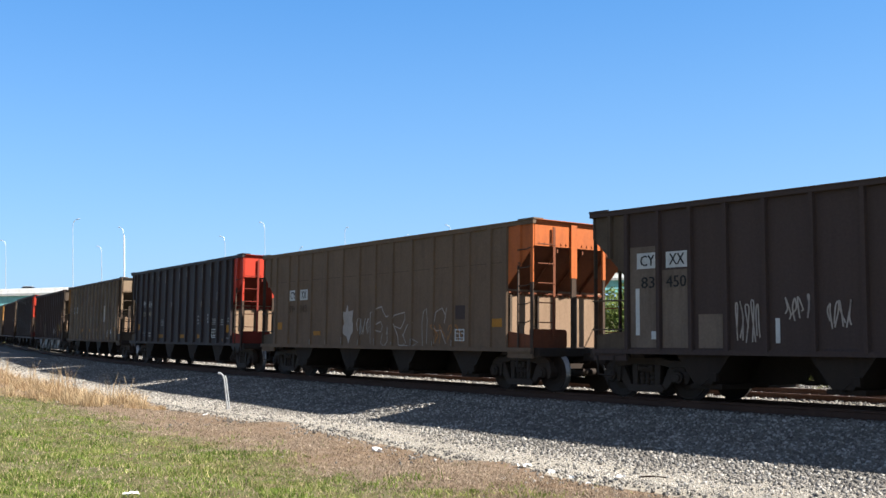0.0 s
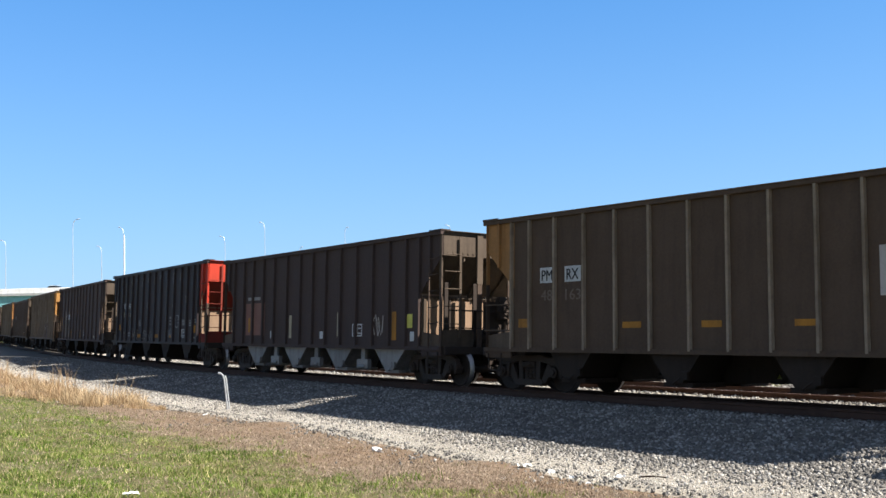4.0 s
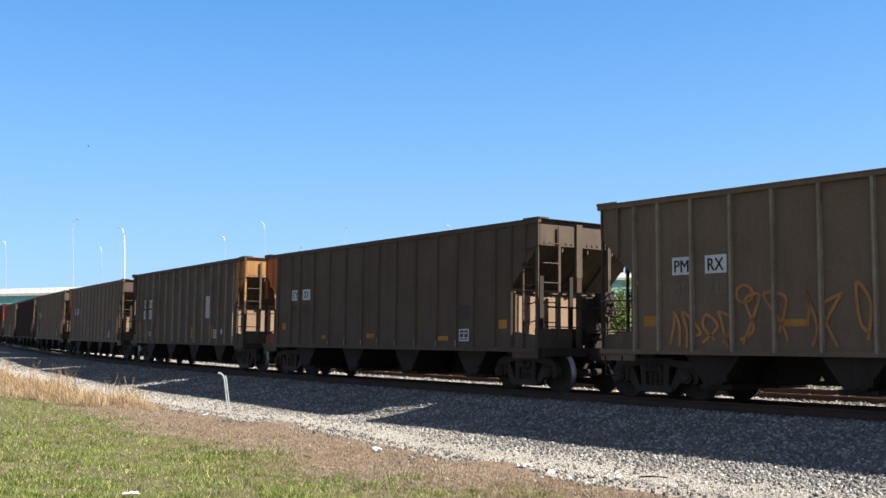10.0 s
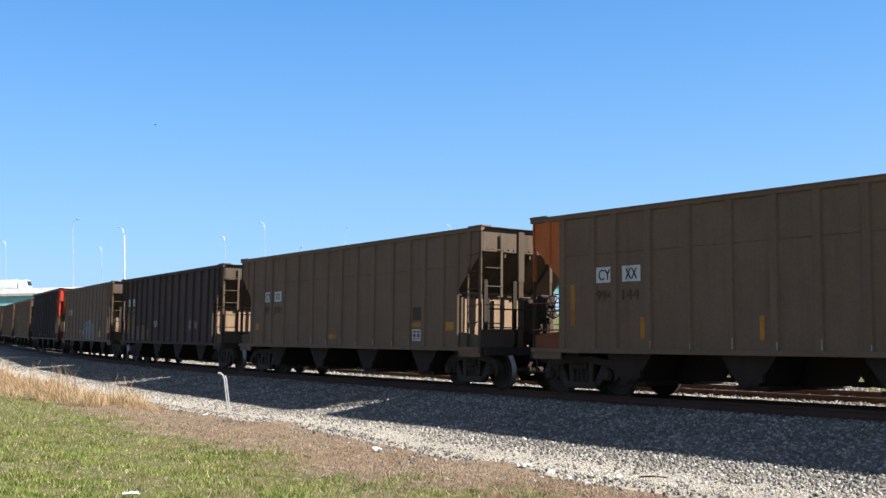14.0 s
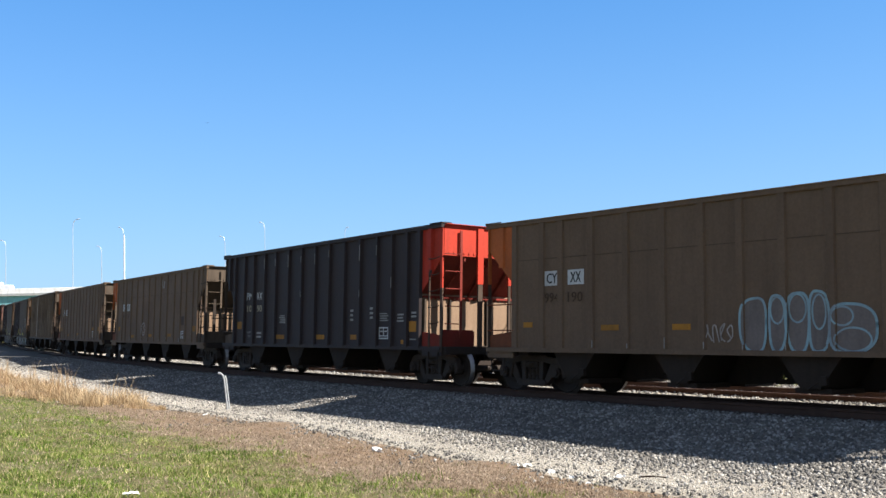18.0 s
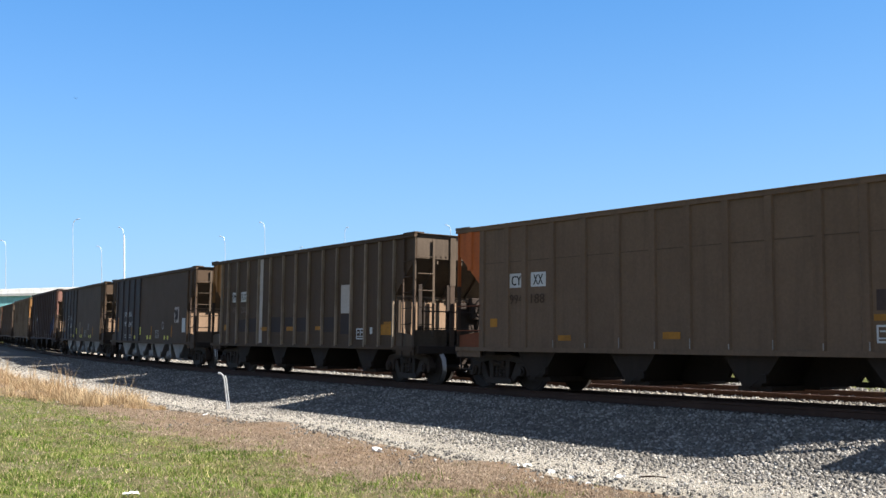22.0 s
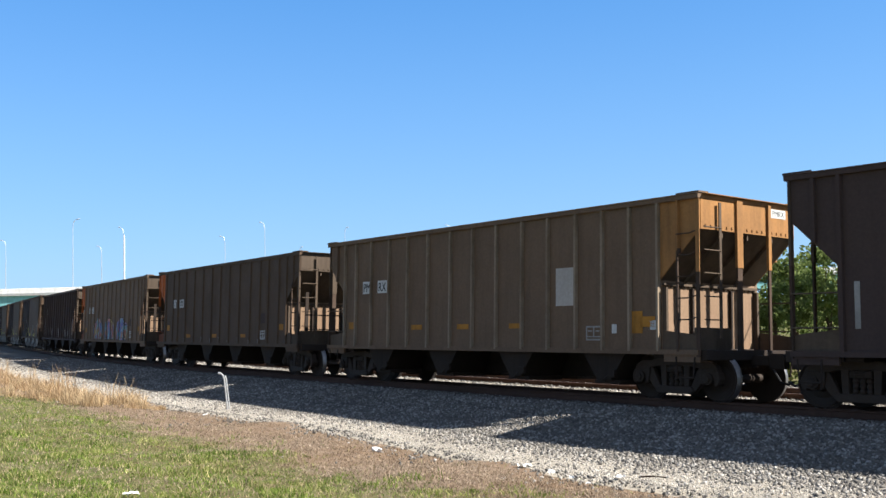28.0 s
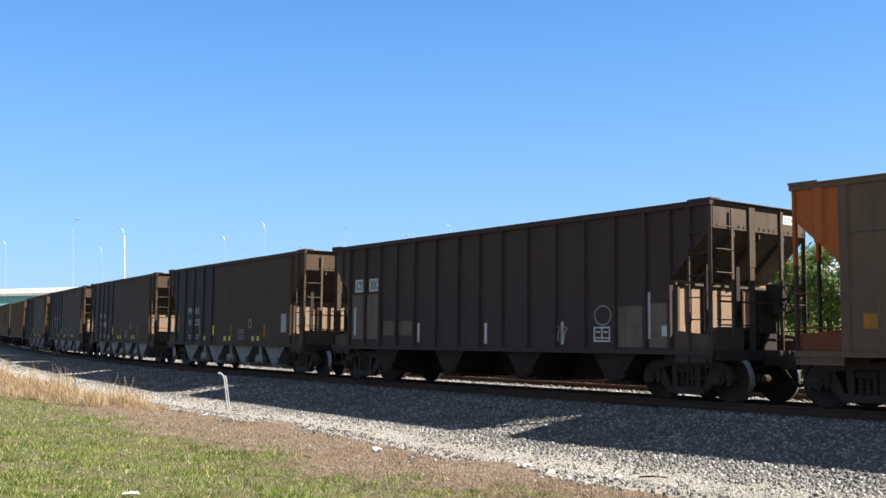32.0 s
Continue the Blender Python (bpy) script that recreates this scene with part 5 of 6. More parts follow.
CARS = [
    # where the car's rear end lies along the train, then what it is
    (126.3, HOP + " in dusty olive paint", "smooth", "olive", "dun", "olive", 3.86, cy_marks("994250"), True, "dark"),
    (110.5, HOP + " in sooty black with pale weathered patches", "narrow", "soot", "dun", "dun", 3.9, [
        ("plate", "mark_panel", WHITE, 1.24, 2.65, 1.77, 2.97), ("plate", "mark_panel", WHITE, 1.98, 2.64, 2.5, 2.96), ("text", "CY", 1.33, 2.7, 1.7, 2.92, INK), ("text", "XX", 2.06, 2.7, 2.44, 2.92, INK),
        ("text", "83", 1.35, 2.25, 1.7, 2.48, INK), ("text", "450", 1.98, 2.25, 2.48, 2.48, INK), ("plate", "paint_patch", PATCH, 1.06, 1.05, 1.74, 3.1), ("plate", "paint_patch", PATCH, 1.88, 1.05, 2.52, 2.6), ("plate", "paint_patch", PATCH, 2.75, 1.05, 3.3, 1.7),
        ("spray", 3.55, 1.15, 4.15, 1.95, 41, 5, 0.03, SPRAY), ("spray", 4.63, 1.53, 5.13, 2.02, 42, 4, 0.03, SPRAY), ("spray", 5.45, 1.4, 5.9, 1.9, 43, 4, 0.03, SPRAY), ("plate", "reflector", WHITE, 4.43, 1.15, 4.52, 1.6), ("plate", "sticker", WHITE, 1.6, 1.22, 1.78, 1.38), ("plate", "reflector", WHITE, 1.2, 1.3, 1.3, 2.25)], False, "dark"),
    (94.7, HOP + " in olive with orange end, silver graffiti", "smooth", "olive", "orange", "olive", 3.96, cy_marks("994343", ((12.56, 1.5, 12.98, 1.7), (1.2, 1.49, 1.5, 1.72), (3.65, 1.3, 4.1, 1.43)), True, (
        ("shape", 5.4, 1.06, 6.05, 2.2, LEAF_TAG, SPRAY), ("spray", 6.32, 1.27, 6.92, 1.8, 5, 4, 0.035, SPRAY), ("path", 7.0, 1.0, 7.96, 2.1, TAG_A, 0.035, SPRAY), ("path", 8.1, 1.0, 9.43, 1.92, TAG_B, 0.035, SPRAY), ("path", 9.6, 1.03, 10.7, 2.0, TAG_C, 0.035, SPRAY), ("spray", 10.0, 1.1, 11.4, 1.6, 9, 4, 0.025, SPRAY_ORANGE))), False, "dark"),
    (78.9, HOP + " in black paint with a bright red end", "channel", "black", "red", "black", 4.16, black_marks("1042"), False, "dark"),
    (63.05, HOP + " in dark brown with worn posts", "worn", "brown", "dust", "ochre", 4.05, pm_marks("48163"), True, "dark"),
    (47.3, HOP + " in sooty brown with small outlet gates", "narrow", "soot", "dun", "soot", 3.99, [
        ("lines", 2.1, 2.5, 3.3, 2.72, 1, FADED), ("plate", "paint_patch", PAINT["maroon"], 1.98, 1.3, 3.5, 2.4), ("plate", "reflector", AMBER, 11.68, 1.17, 11.9, 1.95), ("plate", "reflector", AMBER, 2.2, 1.4, 2.35, 1.9), ("plate", "sticker", LEMON, 12.38, 1.5, 12.71, 1.87),
        ("frame", 9.51, 1.27, 10.07, 1.63, WHITE), ("plate", "paint_patch", CREAM, 5.38, 1.21, 5.55, 1.94), ("plate", "paint_patch", CREAM, 8.58, 1.27, 8.76, 1.97), ("spray", 10.54, 1.27, 11.23, 1.89, 12, 5, 0.03, SPRAY), ("plate", "sticker", WHITE, 4.0, 1.2, 4.3, 1.45), ("plate", "sticker", WHITE, 7.5, 1.2, 7.8, 1.42), ("plate", "sticker", WHITE, 12.6, 1.15, 12.8, 1.4)], True, "pale"),
    (31.55, HOP + " in black with red end, faint graffiti", "channel", "black", "red", "black", 4.16, black_marks("1116", (("spray", 3.5, 1.02, 4.6, 1.62, 13, 5, 0.025, FADED), ("spray", 5.0, 1.05, 7.0, 1.55, 14, 7, 0.02, FADED), ("spray", 9.08, 1.18, 9.8, 1.57, 15, 5, 0.03, FADED), ("ring", 10.12, 1.6, 10.6, 2.11, 0.03, FADED))), False, "dark"),
    (15.7, HOP + " in dull grey-brown with yellow bars", "broad", "grey", "dun", "grey", 4.07, [
        ("plate", "paint_patch", PATCH, 2.25, 1.1, 3.18, 2.66), ("plate", "paint_patch", PATCH, 3.34, 1.1, 4.2, 2.66), ("plate", "mark_panel", WHITE, 2.77, 2.16, 3.17, 2.45), ("plate", "mark_panel", WHITE, 3.4, 2.16, 4.06, 2.45), ("text", "CY", 2.8, 2.2, 3.13, 2.41, INK), ("text", "XX", 3.48, 2.2, 3.95, 2.41, INK),
        ("text", "94", 2.8, 1.8, 3.12, 2.02, INK), ("text", "761", 3.42, 1.8, 3.95, 2.02, INK)] + tall_bars(AMBER, ((1.24, 1.41, 0.12, 2.32), (4.44, 1.1, 0.12, 1.57), (7.31, 1.08, 0.12, 1.55), (9.66, 1.07, 0.12, 1.53), (12.8, 1.37, 0.16, 2.5))) + [("plate", "sticker", CREAM, 11.2, 1.1, 11.45, 1.22), ("frame", 8.3, 1.2, 8.7, 1.5, FADED)], True, "dark"),
    (0.0, HOP + " in olive with yellow end, sprayed graffiti", "worn", "olive", "yellow", "olive", 4.05, pm_marks("48213", False, (
        ("spray", 1.75, 1.05, 3.4, 1.8, 21, 4, 0.06, SPRAY_ORANGE), ("ring", 3.4, 1.9, 3.75, 2.22, 0.06, SPRAY_ORANGE), ("spray", 3.4, 1.05, 5.6, 2.1, 22, 4, 0.06, SPRAY_ORANGE), ("spray", 5.7, 1.05, 6.9, 2.2, 23, 2, 0.06, SPRAY_ORANGE), ("fat", 8.75, 1.0, 9.95, 1.98, 24, SPRAY_VIOLET, SPRAY_MAUVE, 0.05), ("fat", 9.75, 0.99, 10.79, 2.06, 26, SPRAY_VIOLET, SPRAY_MAUVE, 0.05),
        ("text", "BASE", 8.98, 1.5, 9.72, 1.8, SPRAY), ("path", 10.02, 1.5, 10.42, 1.9, [[(0.0, 1.0), (0.05, 0.4), (0.3, 0.05), (0.6, 0.05), (0.9, 0.4), (1.0, 0.9), (0.9, 1.05)], [(0.3, 0.95), (0.33, 0.8)], [(0.6, 0.95), (0.63, 0.8)]], 0.035, SPRAY), ("text", "U NO", 9.95, 1.15, 10.5, 1.33, SPRAY), ("path", 9.1, 1.15, 9.75, 1.35, [[(0.0, 0.7), (0.5, 0.9), (1.0, 0.6), (0.9, 0.2), (0.4, 0.2), (0.2, 0.45), (0.95, 0.35)]], 0.03, SPRAY_MAUVE))), False, "dark"),
    (-15.85, HOP + " in brownish olive with an orange rear panel", "smooth", "brown", "dun", "orange", 3.96, cy_marks("994227", ((12.64, 1.46, 13.03, 1.67), (1.35, 1.48, 1.6, 1.7), (4.0, 1.2, 4.4, 1.3), (6.63, 1.23, 7.04, 1.35), (10.16, 1.17, 10.59, 1.28)), True), True, "dark"),
    (-31.6, HOP + " in dark brown with an ochre end", "worn", "brown", "ochre", "brown", 4.05, pm_marks("48152", True), False, "dark"),
    (-47.35, HOP + " in dusty olive with an orange rear panel", "smooth", "olive", "dun", "orange", 3.95, cy_marks("994144", ((1.24, 1.51, 1.36, 2.4), (3.2, 1.23, 3.31, 1.67), (6.0, 1.2, 6.1, 1.65), (9.0, 1.2, 9.1, 1.65), (12.75, 1.4, 12.9, 2.1))), True, "dark"),
    (-63.15, HOP + " in dusty olive paint", "smooth", "olive", "dun", "olive", 3.95, cy_marks("994210", ((11.06, 1.52, 11.46, 1.64), (12.58, 1.43, 12.96, 1.64), (1.3, 1.48, 1.55, 1.7), (6.5, 1.2, 6.95, 1.33))), True, "dark"),
    (-78.88, HOP + " in sooty black with pale patches", "narrow", "soot", "dun", "soot", 3.91, [
        ("plate", "mark_panel", WHITE, 1.24, 2.62, 1.74, 2.95), ("plate", "mark_panel", WHITE, 1.98, 2.63, 2.5, 2.94), ("text", "CY", 1.32, 2.68, 1.68, 2.89, INK), ("text", "XX", 2.05, 2.68, 2.44, 2.89, INK), ("plate", "paint_patch", PATCH, 1.34, 1.1, 1.74, 2.5), ("plate", "paint_patch", PATCH, 1.88, 1.1, 2.53, 2.5),
        ("text", "83", 1.4, 2.18, 1.7, 2.42, INK), ("text", "494", 1.98, 2.18, 2.48, 2.42, INK), ("plate", "paint_patch", PATCH, 2.73, 1.08, 3.34, 1.7), ("plate", "paint_patch", PATCH, 3.5, 1.08, 4.19, 1.72), ("spray", 5.43, 1.62, 5.95, 1.92, 31, 5, 0.035, SPRAY), ("plate", "sticker", WHITE, 1.55, 1.24, 1.74, 1.39), ("spray", 10.2, 1.5, 11.3, 1.9, 32, 6, 0.04, SPRAY)]
        + tall_bars(AMBER, ((1.18, 1.4, 0.14, 2.31), (4.43, 1.09, 0.11, 1.57), (6.91, 1.09, 0.12, 1.58), (9.62, 1.1, 0.13, 1.6))), False, "dark"),
    (-94.75, HOP + " in dusty olive with aqua and silver graffiti", "smooth", "olive", "dun", "orange", 3.95, cy_marks("994190", ((11.08, 1.51, 11.52, 1.64), (12.6, 1.57, 13.02, 1.69), (1.3, 1.48, 1.6, 1.6), (3.7, 1.4, 4.2, 1.52), (5.6, 1.4, 6.05, 1.52)), True, (
        *AQUA_LETTERS, ("spray", 6.4, 1.12, 7.07, 1.53, 56, 4, 0.03, SPRAY))), True, "dark"),
    (-110.58, HOP + " in black paint with a bright red end", "channel", "black", "red", "black", 4.17, black_marks("1090"), False, "dark"),
    (-126.4, HOP + " in dusty olive with a round white stencil", "smooth", "olive", "dun", "orange", 3.94, cy_marks("994150", ((12.46, 1.44, 12.92, 1.66), (9.27, 1.23, 9.74, 1.35), (6.46, 1.21, 6.93, 1.33), (3.62, 1.16, 4.09, 1.29), (1.3, 1.48, 1.55, 1.68)), True, (("ring", 5.4, 1.27, 5.88, 1.82, 0.06, SPRAY), ("path", 5.46, 1.36, 5.82, 1.74, [[(0.05, 0.45), (0.25, 0.15), (0.5, 0.05), (0.75, 0.15), (0.95, 0.45)], [(0.2, 0.95), (0.3, 0.7), (0.15, 0.62)], [(0.8, 0.95), (0.7, 0.7), (0.85, 0.62)]], 0.045, SPRAY), ("spray", 8.26, 3.23, 8.78, 3.64, 62, 2, 0.04, FADED))), True, "dark"),
    (-142.3, HOP + " in dusty olive with an orange rear panel", "smooth", "olive", "dun", "orange", 3.94, cy_marks("994188", ((11.02, 1.53, 11.46, 1.64), (12.55, 1.47, 12.96, 1.68), (6.56, 1.22, 7.0, 1.36), (3.6, 1.18, 4.0, 1.3), (1.3, 1.5, 1.55, 1.7))), True, "dark"),
    (-158.15, HOP + " in dark brown with one pale studded post", "worn", "umber", "dun", "ochre", 4.02, pm_marks("48200", False, (
        ("plate", "pale_post", PALE, 4.26, 1.04, 4.5, 3.9), ("plate", "paint_patch", SLATE, 10.02, 1.34, 10.66, 1.92), ("plate", "paint_patch", SLATE, 8.95, 1.4, 9.7, 1.85), ("plate", "paint_patch", SLATE, 5.2, 1.4, 6.0, 1.9), ("plate", "paint_patch", SLATE, 2.52, 1.42, 3.2, 1.85), ("plate", "paint_patch", SLATE, 3.4, 1.42, 4.1, 1.88), ("plate", "paint_patch", SLATE, 6.25, 1.45, 6.9, 1.88), ("plate", "paint_patch", SLATE, 7.12, 1.42, 7.85, 1.86), ("plate", "reflector", AMBER, 12.35, 1.31, 12.95, 1.6))), True, "dark"),
    (-172.9, HOP + " in umber with pale grey chutes", "paneled", "umber", "umber", "umber", 3.98, panel_marks("93241", (("plate", "paint_patch", PALE, 10.3, 1.81, 10.89, 2.44), ("smudge", 10.32, 1.84, 10.88, 2.42, SLATE), ("plate", "paint_patch", WHITE, 11.34, 1.41, 11.83, 1.98))), False, "pale"),
    (-187.5, HOP + " in umber with pale grey chutes", "paneled", "umber", "umber", "umber", 3.98, panel_marks("93233", (("plate", "paint_patch", CREAM, 6.2, 1.3, 6.3, 2.0), ("plate", "sticker", WHITE, 1.3, 1.5, 1.45, 1.7))), True, "pale"),
    (-203.47, HOP + " in sooty maroon with blue overspray", "broad", "soot", "maroon", "soot", 4.14, [
        ("plate", "paint_patch", PATCH, 2.44, 1.1, 3.18, 2.55), ("plate", "paint_patch", PATCH, 3.34, 1.1, 4.2, 2.55), ("plate", "mark_panel", WHITE, 2.81, 2.16, 3.18, 2.45), ("plate", "mark_panel", WHITE, 3.4, 2.16, 4.12, 2.45), ("text", "CY", 2.84, 2.2, 3.14, 2.41, INK), ("text", "XX", 3.5, 2.2, 4.0, 2.41, INK), ("text", "94", 2.84, 1.82, 3.14, 2.03, INK), ("text", "708", 3.44, 1.82, 3.95, 2.03, INK),
        ("smudge", 11.98, 1.45, 13.04, 2.5, BLUE), ("smudge", 10.9, 1.0, 11.92, 2.1, BLUE), ("frame", 8.2, 1.2, 8.6, 1.5, FADED)] + [("worn_post", FADED, x - 0.02, 1.03, x + 0.03, 1.03 + h) for x, h in ((2.13, 0.14), (4.25, 0.2), (5.22, 0.16), (6.19, 0.2), (7.1, 0.12), (8.0, 0.17), (8.9, 0.25), (9.89, 0.2), (10.84, 0.3))] + tall_bars(FADED, ((1.24, 1.4, 0.1, 2.2), (4.44, 1.1, 0.1, 1.55), (6.86, 1.07, 0.1, 1.58), (9.68, 1.04, 0.1, 1.57), (12.8, 1.35, 0.1, 2.4))), False, "dark"),
    (-219.35, HOP + " in dusty olive with a yellow end", "worn", "olive", "ochre", "olive", 4.05, pm_marks("", False, (("plate", "sticker", WHITE, 12.8, 1.41, 12.97, 1.6), ("plate", "reflector", AMBER, 12.3, 1.34, 12.6, 1.79))), False, "dark"),
    (-235.25, HOP + " in brownish olive with an orange rear panel", "smooth", "brown", "dun", "orange", 3.95, cy_marks(""), True, "dark"),
    (-251.1, HOP + " in dusty olive with many-coloured graffiti", "smooth", "olive", "dun", "orange", 3.95, cy_marks("", ((12.65, 1.45, 13.04, 1.68), (1.3, 1.4, 1.55, 1.65)), True, FACES), True, "dark"),
    (-266.8, HOP + " in sooty black with pale weathered corners", "narrow", "soot", "dun", "dun", 3.89, [
        ("plate", "mark_panel", WHITE, 1.23, 2.54, 1.73, 2.9), ("plate", "mark_panel", WHITE, 1.98, 2.54, 2.47, 2.9), ("text", "CY", 1.31, 2.6, 1.66, 2.84, INK), ("text", "XX", 2.05, 2.6, 2.41, 2.84, INK), ("plate", "paint_patch", PATCH, 1.08, 1.2, 1.74, 2.46), ("plate", "paint_patch", PATCH, 1.88, 1.2, 2.5, 2.46), ("plate", "paint_patch", PATCH, 2.74, 1.3, 3.33, 1.69), ("plate", "paint_patch", PATCH, 3.5, 1.3, 4.15, 1.69),
        ("plate", "paint_patch", PATCH, 11.62, 1.05, 12.33, 1.9), ("plate", "paint_patch", PATCH, 12.47, 1.05, 12.98, 1.94), ("frame", 10.92, 1.16, 11.4, 1.48, WHITE), ("ring", 10.96, 1.52, 11.43, 1.92, 0.03, FADED), ("spray", 9.6, 1.15, 10.1, 1.5, 91, 4, 0.03, SPRAY), ("plate", "sticker", WHITE, 12.81, 1.28, 12.95, 1.49)]
        + tall_bars(WHITE, ((4.38, 1.13, 0.1, 1.62), (7.2, 1.1, 0.1, 1.6), (9.9, 1.1, 0.08, 1.6), (12.42, 1.23, 0.1, 2.17), (1.2, 1.3, 0.1, 2.1))), True, "dark"),
    (-281.6, HOP + " in umber with pale grey chutes", "paneled", "umber", "umber", "umber", 3.98, panel_marks("93225", (("plate", "paint_patch", PALE, 11.3, 1.4, 11.7, 2.0),)), True, "pale"),
    (-296.4, HOP + " in umber with pale grey chutes", "paneled", "umber", "umber", "umber", 3.98, panel_marks("93208"), False, "pale"),
    (-311.2, HOP + " in umber with pale grey chutes", "paneled", "umber", "umber", "umber", 3.98, panel_marks("93217"), True, "pale"),
    (-326.0, HOP + " in umber with pale grey chutes", "paneled", "umber", "umber", "umber", 3.98, panel_marks("93230"), False, "pale"),
    (-341.8, HOP + " in dusty olive paint", "smooth", "olive", "dun", "olive", 3.95, cy_marks(""), False, "dark"),
    (-357.6, HOP + " in dark brown with worn pale posts", "worn", "brown", "dun", "brown", 4.05, pm_marks(""), False, "dark"),
    (-373.4, HOP + " in dusty olive paint", "smooth", "olive", "dun", "olive", 3.95, cy_marks(""), False, "dark"),
]
TRAIN = []
for row in CARS:
    made, length, sets = hopper_car(*row[1:])
    TRAIN.append((row[0], made, length, sets))


def motions():
    for offset, car, length, sets in TRAIN:
        rows = []
        for k in range(65):
            t = k * 0.5
            s = train_at(t) + offset
            a, b = at(s + 1.07, 0), at(s + length - 1.07, 0)
            c = (a + b) / 2
            rows.append((t, pose(c.x, c.y, 0, 0, 0, math.degrees(math.atan2(b.y - a.y, b.x - a.x))) @ pose(0, 0, 0, -math.degrees(CANT), 0, 0)))
        walk(car, rows)
        # the wheels roll while the car is near enough for them to be seen
        ks = [k for k in range(961) if -50 < train_at(k / 30) + offset + length / 2 < 24]
        ks = ks or [0]
        ks = sorted(set([0] + ks + [960]))
        for ws, ax, tx in sets:
            turn, rows, last = 0.0, [], ks[0]
            for j, k in enumerate(ks):
                if k - last == 1:
                    turn += math.degrees((train_at(k / 30) - train_at(last / 30)) / 0.457)
                rows.append((k / 30, pose(ax, 0, 0.457, 0, turn, 0)))
                last = k
            walk(ws, rows)
    for vehicle, rows in TRAFFIC:
        walk(vehicle, rows)


# ---------------------------------------------------------------- grass
def blade_material(name, a, b, c, dead=None):
    m, nt, p = nodes_of(name)
    geo = nt.nodes.new("ShaderNodeNewGeometry")
    col = mix(nt, geo.outputs["Random Per Island"], a, b)
    col = mix(nt, ramp(nt, noise_of(nt, geo.outputs["Position"], 0.7, 4), 0.45, 0.7), col, c)
    if dead:
        col = mix(nt, ramp(nt, noise_of(nt, geo.outputs["Position"], 1.4, 5), 0.5, 0.62, 0, 0.75), col, tuple(v * 0.9 for v in a))
        col = mix(nt, ramp(nt, geo.outputs["Random Per Island"], 0.79, 0.84), col, dead)
    clump = nt.nodes.new("ShaderNodeVectorMath")
    clump.operation = "SCALE"
    nt.links.new(col, clump.inputs[0])
    nt.links.new(ramp(nt, noise_of(nt, geo.outputs["Position"], 4.5, 4), 0.35, 0.66, 0.62, 1.35), clump.inputs["Scale"])
    col = clump.outputs[0]
    nt.links.new(col, p.inputs["Base Color"])
    p.inputs["Roughness"].default_value = 0.7
    p.inputs["Specular IOR Level"].default_value = 0.15
    thin = nt.nodes.new("ShaderNodeBsdfTranslucent")
    nt.links.new(col, thin.inputs[0])
    both = add(nt, "ShaderNodeMixShader", Fac=0.4)
    nt.links.new(p.outputs[0], both.inputs[1])
    nt.links.new(thin.outputs[0], both.inputs[2])
    nt.links.new(both.outputs[0], nt.nodes["Material Output"].inputs[0])
    return m


GREEN = blade_material("green_blades", (0.066, 0.118, 0.013), (0.28, 0.345, 0.068), (0.29, 0.29, 0.09), (0.5, 0.41, 0.22))
STRAW = blade_material("straw_blades", (0.36, 0.24, 0.125), (0.56, 0.43, 0.26), (0.33, 0.2, 0.105))
LITTERGRASS = blade_material("withered_blades", (0.13, 0.088, 0.057), (0.5, 0.4, 0.29), (0.26, 0.18, 0.115))


def blades(name, s, lat, height, width, material, label, category, seed, lean=0.5, joints=1):
    rng = np.random.default_rng(seed)
    n = len(s)
    i = np.floor(s / STEP).astype(int)
    tab = np.array([LINE[k] for k in range(int(i.min()), int(i.max()) + 2)])
    f = (s / STEP - i)[:, None]
    b = tab[i - i.min()] * (1 - f) + tab[i - i.min() + 1] * f
    base = np.stack([b[:, 0] + lat * np.sin(b[:, 2]), b[:, 1] - lat * np.cos(b[:, 2]), ground_z(lat, s) - 0.01], 1)
    base[:, 2] += swell(base[:, 0], base[:, 1])
    a = rng.uniform(0, 2 * np.pi, n)
    side = np.stack([np.cos(a), np.sin(a), np.zeros(n)], 1) * (width * rng.uniform(0.6, 1.3, n))[:, None]
    d = rng.uniform(0, 2 * np.pi, n)
    tip = np.stack([np.cos(d), np.sin(d), np.zeros(n)], 1) * (height * lean * rng.uniform(0, 1, n))[:, None]
    tip[:, 2] = height
    if joints == 1:
        v = np.stack([base - side, base + side, base + tip], 1)
        q = np.arange(3 * n).reshape(n, 3)
    else:
        m = base + tip * np.array([0.35, 0.35, 0.6])
        v = np.stack([base - side, base + side, m + side * 0.7, m - side * 0.7, base + tip + side * 0.15, base + tip - side * 0.15], 1)
        k = np.arange(n)[:, None] * 6
        q = np.concatenate([k + np.array([0, 1, 2, 3]), k + np.array([3, 2, 4, 5])], 0)
    return tagged(fill(name, v.reshape(-1, 3), q, material), label, category, kind="stuff")


rng_g = np.random.default_rng(21)


def strewn(n, s0, s1, l0, l1, seed):
    """Places along the strip, thinning with the distance from its near end."""
    r = np.random.default_rng(seed)
    s, lat = r.uniform(s0, s1, n), r.uniform(l0, l1, n)
    away = np.hypot(s - 17.0, lat - 16.0)
    ok = r.random(n) < np.clip(9.0 / away, 0, 1) ** 1.3
    return s[ok], lat[ok], r


